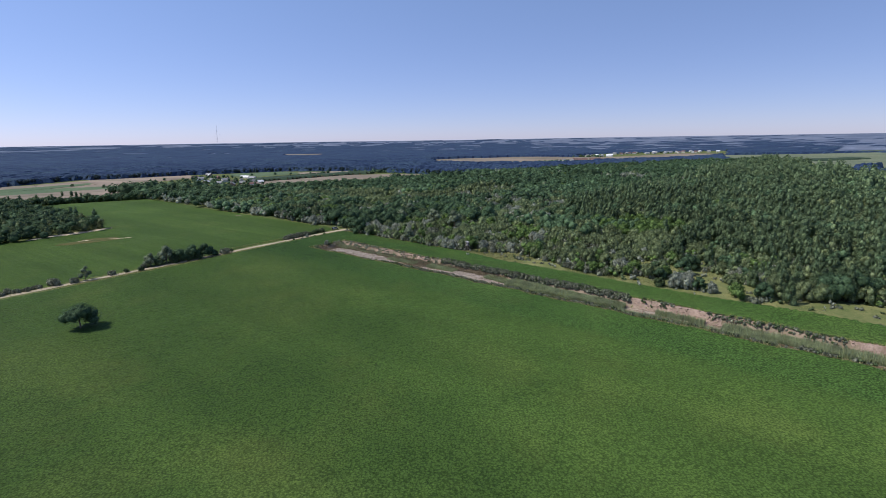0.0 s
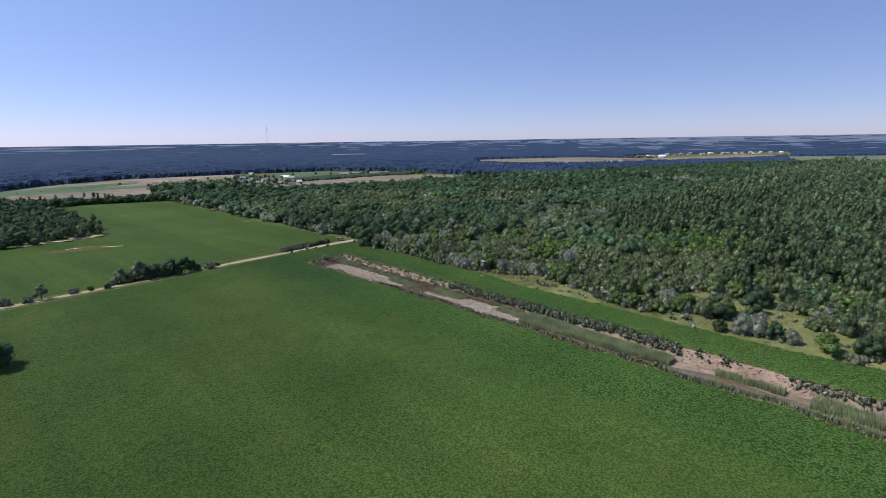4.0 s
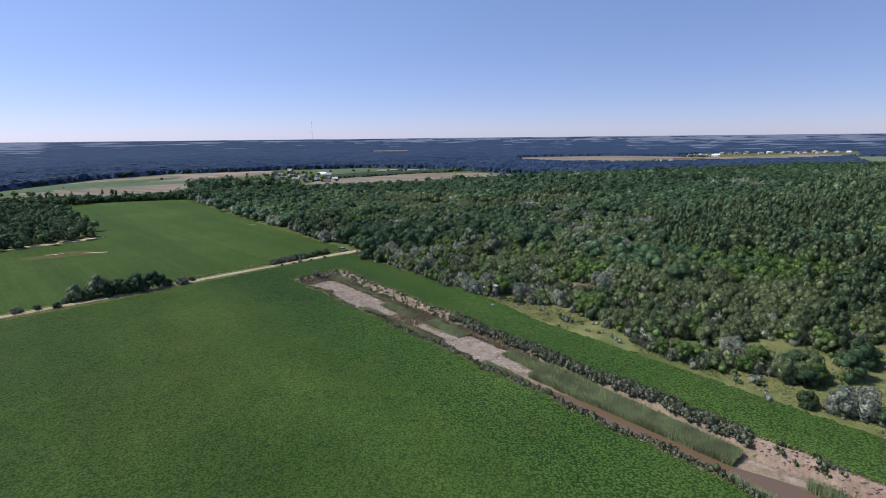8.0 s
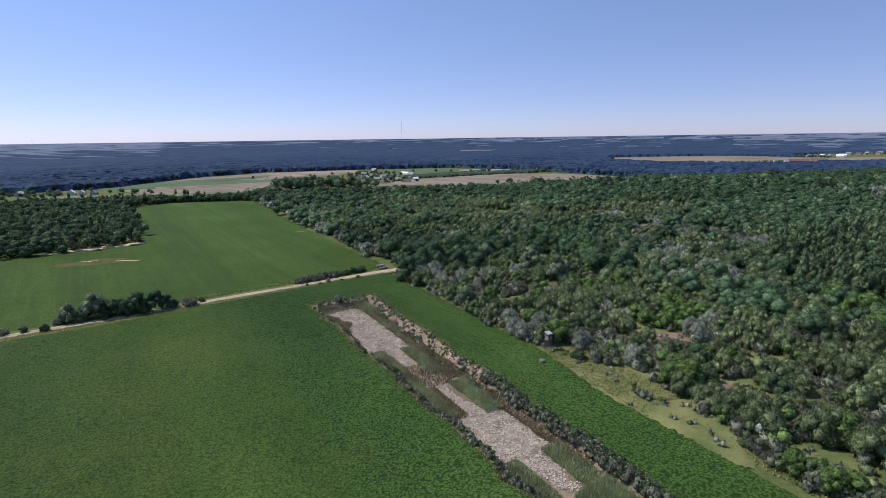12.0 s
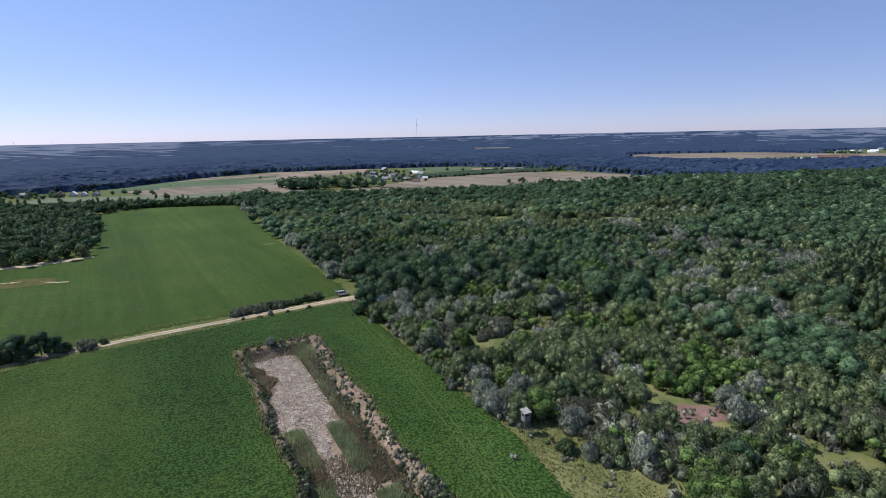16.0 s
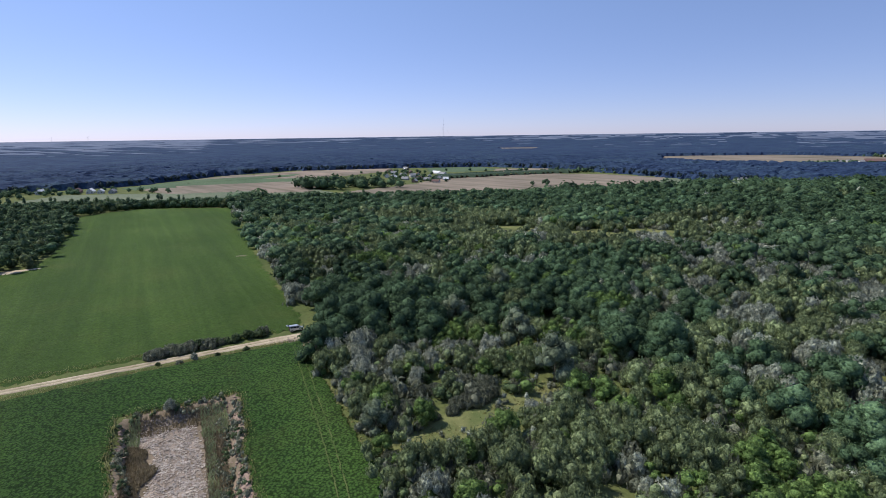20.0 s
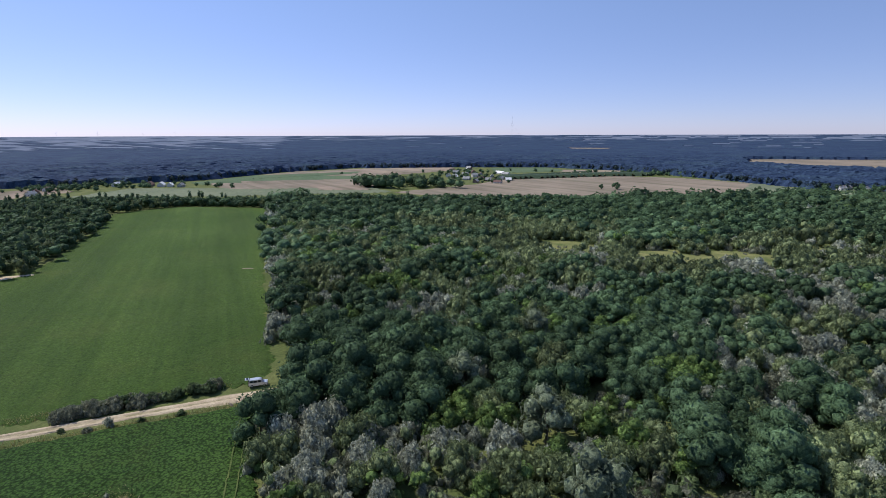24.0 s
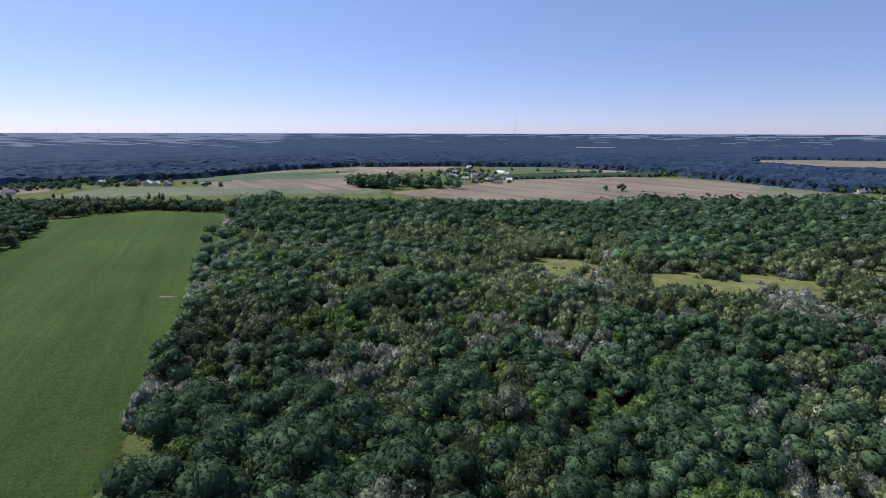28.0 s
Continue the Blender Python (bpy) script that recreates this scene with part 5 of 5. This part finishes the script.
cabin = part("cabin", box_mesh("cabin", (1.25, 1.25, 1.75), (0, 0, 3.75), GREYWOOD, 0.02, 1.12), hide, "weathered grey board cabin")
roof = part("roof", box_mesh("roof", (1.75, 1.8, 0.09), (0, 0, 4.74), ROOFING, 0.02, 1.0, Matrix.Rotation(radians(8), 3, "X")), hide, "grey overhanging roof")
part("floor", box_mesh("floor", (1.35, 1.35, 0.08), (0, 0, 2.84), DARKWOOD), hide)
for k, (dx, dy, w, d) in enumerate([(0, -0.665, 0.7, 0.05), (0, 0.665, 0.7, 0.05), (-0.665, 0, 0.05, 0.6), (0.665, 0, 0.05, 0.6)]):
    part("window", box_mesh("window", (w, d, 0.3), (dx * 1.02, dy * 1.02, 4.1), BLACK, 0.004), cabin, "dark shooting slot")
for dx in (-1, 1):
    for dy in (-1, 1):
        part("leg", beam("leg", (dx * 0.95, dy * 0.95, -0.1), (dx * 0.55, dy * 0.55, 2.85), 0.13, DARKWOOD), hide)
for a, b in [((-0.9, -0.9, 0.5), (0.65, -0.65, 2.4)), ((0.9, 0.9, 0.5), (-0.65, 0.65, 2.4)), ((-0.9, 0.9, 0.6), (-0.62, -0.62, 2.3)), ((0.9, -0.9, 0.6), (0.62, 0.62, 2.3))]:
    part("brace", beam("brace", a, b, 0.07, DARKWOOD), hide)
ladder = part("ladder", beam("ladder", (-0.25, -1.75, -0.05), (-0.25, -0.62, 2.95), 0.07, DARKWOOD), hide)
part("rail", beam("rail", (0.25, -1.75, -0.05), (0.25, -0.62, 2.95), 0.07, DARKWOOD), ladder)
for k in range(9):
    u = (k + 0.7) / 9.5
    y, z = -1.75 + 1.13 * u, -0.05 + 3.0 * u
    part("rung", beam("rung", (-0.3, y, z), (0.3, y, z), 0.05, DARKWOOD), ladder)

# ---------------------------------------------------------------- parked van
PAINT, nt, b = mat("silver car paint", 0.3)
b.inputs["Base Color"].default_value = (0.52, 0.54, 0.58, 1)
b.inputs["Metallic"].default_value = 0.5
b.inputs["Specular IOR Level"].default_value = 0.5
GLASS, nt, b = mat("dark car glass", 0.06)
b.inputs["Base Color"].default_value = (0.02, 0.024, 0.03, 1)
b.inputs["Specular IOR Level"].default_value = 0.6
RUBBER = simple("black rubber", (0.02, 0.02, 0.02), (0.035, 0.035, 0.035), 3, 0.85)
RIM, nt, b = mat("wheel alloy", 0.35)
b.inputs["Base Color"].default_value = (0.5, 0.5, 0.52, 1)
b.inputs["Metallic"].default_value = 0.8
RED, nt, b = mat("red lamp glass", 0.2)
b.inputs["Base Color"].default_value = (0.4, 0.02, 0.02, 1)
LAMP, nt, b = mat("clear lamp glass", 0.15)
b.inputs["Base Color"].default_value = (0.75, 0.76, 0.78, 1)


def profile_mesh(name, pts, half, m, top=0.84, bevel=0.05):
    """A body from a side outline in x and z, narrowing upwards."""
    bm = bmesh.new()
    ring = []
    for sgn in (-1, 1):
        ring.append([bm.verts.new((x, sgn * half * (1 if z < 0.95 else 1 - (1 - top) * (z - 0.95) / 0.85), z)) for x, z in pts])
    n = len(pts)
    bm.faces.new(ring[0])
    bm.faces.new(ring[1][::-1])
    for k in range(n):
        bm.faces.new((ring[0][k], ring[1][k], ring[1][(k + 1) % n], ring[0][(k + 1) % n]))
    bmesh.ops.recalc_face_normals(bm, faces=bm.faces[:])
    bmesh.ops.bevel(bm, geom=bm.edges[:], offset=bevel, segments=2, affect="EDGES")
    me = bpy.data.meshes.new(name)
    bm.to_mesh(me)
    bm.free()
    me.materials.append(m)
    return me


def wheel_meshes():
    out = []
    for name, rad, wid, m in (("tyre", 0.33, 0.2, RUBBER), ("rim", 0.2, 0.215, RIM)):
        bm = bmesh.new()
        bmesh.ops.create_cone(bm, cap_ends=True, segments=20, radius1=rad, radius2=rad, depth=wid)
        bmesh.ops.bevel(bm, geom=[e for e in bm.edges if len(e.link_faces) == 2 and e.calc_face_angle() > 1], offset=0.03, segments=2, affect="EDGES")
        bmesh.ops.rotate(bm, verts=bm.verts, matrix=Matrix.Rotation(radians(90), 3, "X"))
        me = bpy.data.meshes.new(name)
        bm.to_mesh(me)
        bm.free()
        me.materials.append(m)
        out.append(me)
    return out


VAN_AT = (-51.5, 252.8)
van = new("van")
van.matrix_basis = pose(*VAN_AT, gz(*VAN_AT) + 0.13, 0, 0, 42) @ Matrix.Diagonal((0.84, 0.84, 0.84, 1))
tagged(van, "small silver van parked on the track with its tailgate open", "van")
body = part("body", profile_mesh("body", [(-2.05, 0.32), (2.1, 0.32), (2.2, 0.6), (2.1, 0.92), (1.35, 1.05), (0.65, 1.72), (0.3, 1.8), (-1.75, 1.8), (-2.05, 1.5), (-2.12, 0.95)], 0.86, PAINT), van)
part("windscreen", box_mesh("windscreen", (0.03, 1.3, 0.82), (1.02, 0, 1.4), GLASS, 0.01, 0.9, Matrix.Rotation(radians(0), 3, "Y")), body).matrix_basis = pose(0, 0, 0)
for sgn in (-1, 1):
    for x, w in ((0.35, 0.75), (-0.55, 0.9), (-1.45, 0.75)):
        part("side_window", box_mesh("side_window", (w, 0.03, 0.48), (x, sgn * 0.79, 1.38), GLASS, 0.01, 0.96, Matrix.Rotation(radians(sgn * 9), 3, "X")), body, "dark tinted side window")
    part("mirror", box_mesh("mirror", (0.12, 0.2, 0.16), (0.95, sgn * 0.98, 1.12), PAINT, 0.03), body)
    part("headlight", box_mesh("headlight", (0.1, 0.3, 0.18), (2.13, sgn * 0.6, 0.8), LAMP, 0.03), body)
    part("tail_light", box_mesh("tail_light", (0.08, 0.14, 0.5), (-2.1, sgn * 0.76, 1.15), RED, 0.02), body)
part("rear_opening", box_mesh("rear_opening", (0.04, 1.25, 0.95), (-2.11, 0, 1.15), BLACK, 0.01), body, "dark open loading space")
gate = part("tailgate", box_mesh("tailgate", (0.95, 1.35, 0.07), (-2.4, 0, 1.93), PAINT, 0.02, 1.0, Matrix.Rotation(radians(4), 3, "Y")), van, "raised silver tailgate")
part("rear_window", box_mesh("rear_window", (0.5, 1.1, 0.02), (-2.35, 0, 1.98), GLASS, 0.005), gate)
part("bumper", box_mesh("bumper", (0.16, 1.7, 0.22), (2.18, 0, 0.45), RUBBER, 0.04), van)
part("bumper", box_mesh("bumper", (0.16, 1.7, 0.22), (-2.12, 0, 0.45), RUBBER, 0.04), van)
TYRE, RIM_ME = wheel_meshes()
for x in (-1.35, 1.4):
    for sgn in (-1, 1):
        w = part("wheel", TYRE, van, "", pose(x, sgn * 0.8, 0.3))
        part("rim", RIM_ME, w)

# ---------------------------------------------------------------- far houses
WALLS = [simple("pale plaster", (0.55, 0.53, 0.5), (0.7, 0.68, 0.64), 0.2, 0.9), simple("grey plaster", (0.34, 0.33, 0.32), (0.45, 0.44, 0.42), 0.2, 0.9), simple("red brick wall", (0.2, 0.14, 0.12), (0.27, 0.19, 0.165), 0.2, 0.9)]
ROOFS = [simple("red tiles", (0.13, 0.085, 0.08), (0.19, 0.12, 0.11), 0.3, 0.85), simple("grey roof sheet", (0.22, 0.22, 0.23), (0.34, 0.34, 0.35), 0.3, 0.8), simple("white roof sheet", (0.62, 0.62, 0.64), (0.75, 0.75, 0.77), 0.3, 0.7)]
HOUSE = {}


def house_meshes(w, l, h, wk, rk):
    key = (w, l, h, wk, rk)
    if key not in HOUSE:
        rh = w * 0.42
        pts = [(-w / 2, 0), (w / 2, 0), (w / 2, h), (0, h + rh), (-w / 2, h)]
        v = [(x, sgn * l / 2, z) for sgn in (-1, 1) for x, z in pts]
        f = [(0, 1, 2, 3, 4), (9, 8, 7, 6, 5)] + [(k, 5 + k, 5 + (k + 1) % 5, (k + 1) % 5) for k in range(5)]
        wall = bpy.data.meshes.new("wall")
        wall.from_pydata(v, [], f)
        wall.materials.append(WALLS[wk])
        o, t = 0.5, 0.25
        rv, rf = [], []
        for sgn in (-1, 1):
            b = len(rv)
            e = (sgn * (w / 2 + o), h - o * 0.84 + 0.05)
            for y in (-l / 2 - o, l / 2 + o):
                rv += [(0, y, h + rh + 0.05), (e[0], y, e[1]), (e[0], y, e[1] + t), (0, y, h + rh + 0.05 + t)]
            rf += [tuple(b + q for q in c) for c in ((0, 1, 2, 3), (4, 7, 6, 5), (0, 4, 5, 1), (2, 6, 7, 3), (1, 5, 6, 2), (0, 3, 7, 4))]
        rm = bpy.data.meshes.new("roof")
        rm.from_pydata(rv, [], rf)
        rm.materials.append(ROOFS[rk])
        HOUSE[key] = (wall, rm, box_mesh("window", (1.1, 0.1, 1.3), (0, 0, 0), GLASS, 0.0), box_mesh("chimney", (0.6, 0.6, 1.6), (0, 0, 0), WALLS[2], 0.0), box_mesh("door", (1.1, 0.1, 2.1), (0, 0, 0), DARKWOOD, 0.0))
    return HOUSE[key]


def house(x, y, turn, w=9, l=13, h=3.6, wk=0, rk=0, name="house", label=""):
    wall, rm, win, chim, door = house_meshes(w, l, h, wk, rk)
    ob = new(name)
    ob.matrix_basis = pose(x, y, gz(x, y) - 0.2, 0, 0, turn)
    tagged(ob, label or ("small %s house with a %s roof on the plain" % (("pale plastered", "grey plastered", "red brick")[wk], ("red tiled", "grey", "white sheet")[rk])), name, "houses of the village")
    wl = part("wall", wall, ob)
    rf = part("roof", rm, ob)
    for sgn in (-1, 1):
        for k in (-0.27, 0.27):
            part("window", win, wl, "", pose(k * w, sgn * (l / 2 + 0.04), h * 0.5))
            part("window", win, wl, "", pose(sgn * (w / 2 + 0.04), k * l, h * 0.5, 0, 0, 90))
    part("door", door, wl, "", pose(w / 2 + 0.04, 0, 1.2, 0, 0, 90))
    if name == "house":
        part("chimney", chim, rf, "", pose(w * 0.15, l * 0.2, h + w * 0.42))
    return ob


rv = np.random.RandomState(44)
for k, (x, y) in enumerate([(-500, 1345), (-485, 1405), (-500, 1452), (-470, 1300), (-440, 1330), (-430, 1260), (-405, 1290), (-362, 1177), (-335, 1150), (-302, 1109), (-345, 1110), (-385, 1160), (-420, 1180), (-395, 1230), (-450, 1215), (-360, 1240), (-320, 1190), (-300, 1165)]):
    house(x, y, rv.uniform(0, 180), rv.choice([8, 9]), rv.choice([11, 14]), rv.choice([3.2, 4.5]), int(rv.choice([0, 0, 1, 2])), int(rv.choice([0, 1, 1, 2])))
house(-376, 1336, 60, 9, 26, 3, 0, 2, "barn", "long low barn with a white sheet roof")
house(-350, 1300, 60, 9, 20, 3.4, 0, 1, "barn", "long low barn with a grey roof")
house(-904, 790, 30, 10, 18, 4, 0, 2, "house", "pale house with a white sheet roof on the plain")
for x, y, tn, w, l, wk, rk in [(-856, 818, 40, 11, 26, 2, 0), (-830, 822, 40, 11, 18, 0, 2), (-812, 826, 40, 9, 16, 0, 2), (-790, 830, 30, 9, 14, 1, 1), (-928, 690, 20, 9, 14, 0, 0), (-905, 660, 60, 9, 14, 2, 0), (-880, 640, 20, 9, 14, 0, 1)]:
    house(x, y, tn, w, l, 3.8, wk, rk, "barn" if l > 17 else "house")
for x, y in [(238, 1212), (252, 1228), (270, 1216)]:
    house(x, y, 70 + x, 9, 13, 3.6, 0, 1)
for k in range(9):
    house(600 + 22 * k + rv.uniform(-6, 6), 1870 + 6 * k + rv.uniform(-25, 25), rv.uniform(0, 180), 9, 14, 4, 2 if k > 4 else 0, 0 if k > 3 else 1)
house(700, 1895, 75, 14, 52, 5, 2, 0, "barn", "long barn with a red tiled roof")
house(760, 1905, 75, 14, 40, 5, 2, 0, "barn", "long barn with a red tiled roof")
for k in range(6):
    house(860 + 22 * k, 2240 + rv.uniform(-25, 25), rv.uniform(0, 180), 12, 22, 6, 0, int(rv.choice([1, 2])))
for k in range(26):
    house(1060 + 19 * k + rv.uniform(-8, 8), 2390 + rv.uniform(-45, 45), rv.uniform(0, 180), 10, 15, 5, int(rv.choice([0, 0, 1])), int(rv.choice([0, 1, 1, 2])))
farm_trees = []
for x0, y0, dx, dy, n, lo, hi in [(-465, 965, 40, 18, 20, 2.4, 3.7), (-405, 1000, 46, 22, 26, 1.9, 3.2), (-420, 1190, 75, 70, 30, 0.9, 1.5), (-470, 1330, 50, 80, 26, 0.9, 1.4), (-330, 1150, 40, 50, 14, 0.8, 1.2), (-870, 800, 60, 30, 26, 0.9, 1.5), (-940, 720, 60, 60, 60, 0.9, 1.7), (640, 1890, 100, 25, 34, 0.8, 1.3), (260, 1225, 60, 30, 30, 1.0, 1.7), (1250, 2420, 260, 40, 60, 0.8, 1.3), (880, 2230, 60, 40, 30, 1.0, 1.6), (60, 1430, 250, 25, 130, 0.9, 1.5), (-760, 860, 60, 20, 10, 0.8, 1.3)]:
    for _ in range(n):
        farm_trees.append(("broad", x0 + rv.normal() * dx * 0.6, y0 + rv.normal() * dy * 0.6, rv.uniform(lo, hi) * 0.85, rv.uniform(0, 6.28), rv.uniform(0.8, 1.2)))
for (x0, y0), (x1, y1) in zip(FARMLAND[:11], FARMLAND[1:12]):
    L = math.dist((x0, y0), (x1, y1))
    nx, ny = -(y1 - y0) / L, (x1 - x0) / L
    for _ in range(int(L / 2.6)):
        u, w = rv.uniform(), abs(rv.normal()) * 16 - 2
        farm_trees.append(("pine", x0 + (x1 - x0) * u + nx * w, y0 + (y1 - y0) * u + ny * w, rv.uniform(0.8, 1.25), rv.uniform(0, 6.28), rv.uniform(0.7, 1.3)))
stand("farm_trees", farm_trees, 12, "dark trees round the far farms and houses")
for x, y, sz in [(-89, 1080, 1.9), (-112, 1078, 1.3), (-610, 1130, 1.1), (-700, 1180, 1.0), (-690, 850, 1.1), (-720, 842, 1.0)]:
    add_tree("broad", x, y, sz, x, "single dark tree in the far fields", "trees in the far fields", 80)

# ---------------------------------------------------------------- masts on the skyline
STEEL = simple("pale galvanised steel", (0.45, 0.45, 0.48), (0.55, 0.55, 0.58), 0.05, 0.6)
mast = new("radio_mast")
MX, MY = -1390, 4550
mast.matrix_basis = pose(MX, MY, gz(MX, MY))
tagged(mast, "tall thin guyed radio mast on the skyline", "radio mast")
part("shaft", beam("shaft", (0, 0, 0), (0, 0, 165), 1.1, STEEL), mast)
for k in range(3):
    a = k * 2.094
    part("guy_wire", beam("guy_wire", (70 * math.cos(a), 70 * math.sin(a), 0), (0, 0, 120), 0.25, STEEL), mast)
for x, y in [(-3950, 2700), (-3800, 2950), (-3700, 3150), (-4100, 2500)]:
    tb = new("wind_turbine")
    tb.matrix_basis = pose(x, y, gz(x, y), 0, 0, 50)
    tagged(tb, "distant white wind turbine on the skyline", "wind turbine", "wind turbines")
    tb.matrix_basis = tb.matrix_basis @ Matrix.Diagonal((0.55, 0.55, 0.55, 1))
    part("tower", box_mesh("tower", (2.4, 2.4, 62), (0, 0, 31), STEEL, 0, 0.5), tb)
    hub = part("hub", box_mesh("hub", (2.4, 4, 2.4), (0, -1, 62.5), STEEL, 0.3), tb)
    for k in range(3):
        part("blade", box_mesh("blade", (1.2, 0.3, 27), (0, 0, 13.5), STEEL, 0, 0.3), hub, "", pose(0, -3, 62.5, 0, 120 * k + x % 60, 0))
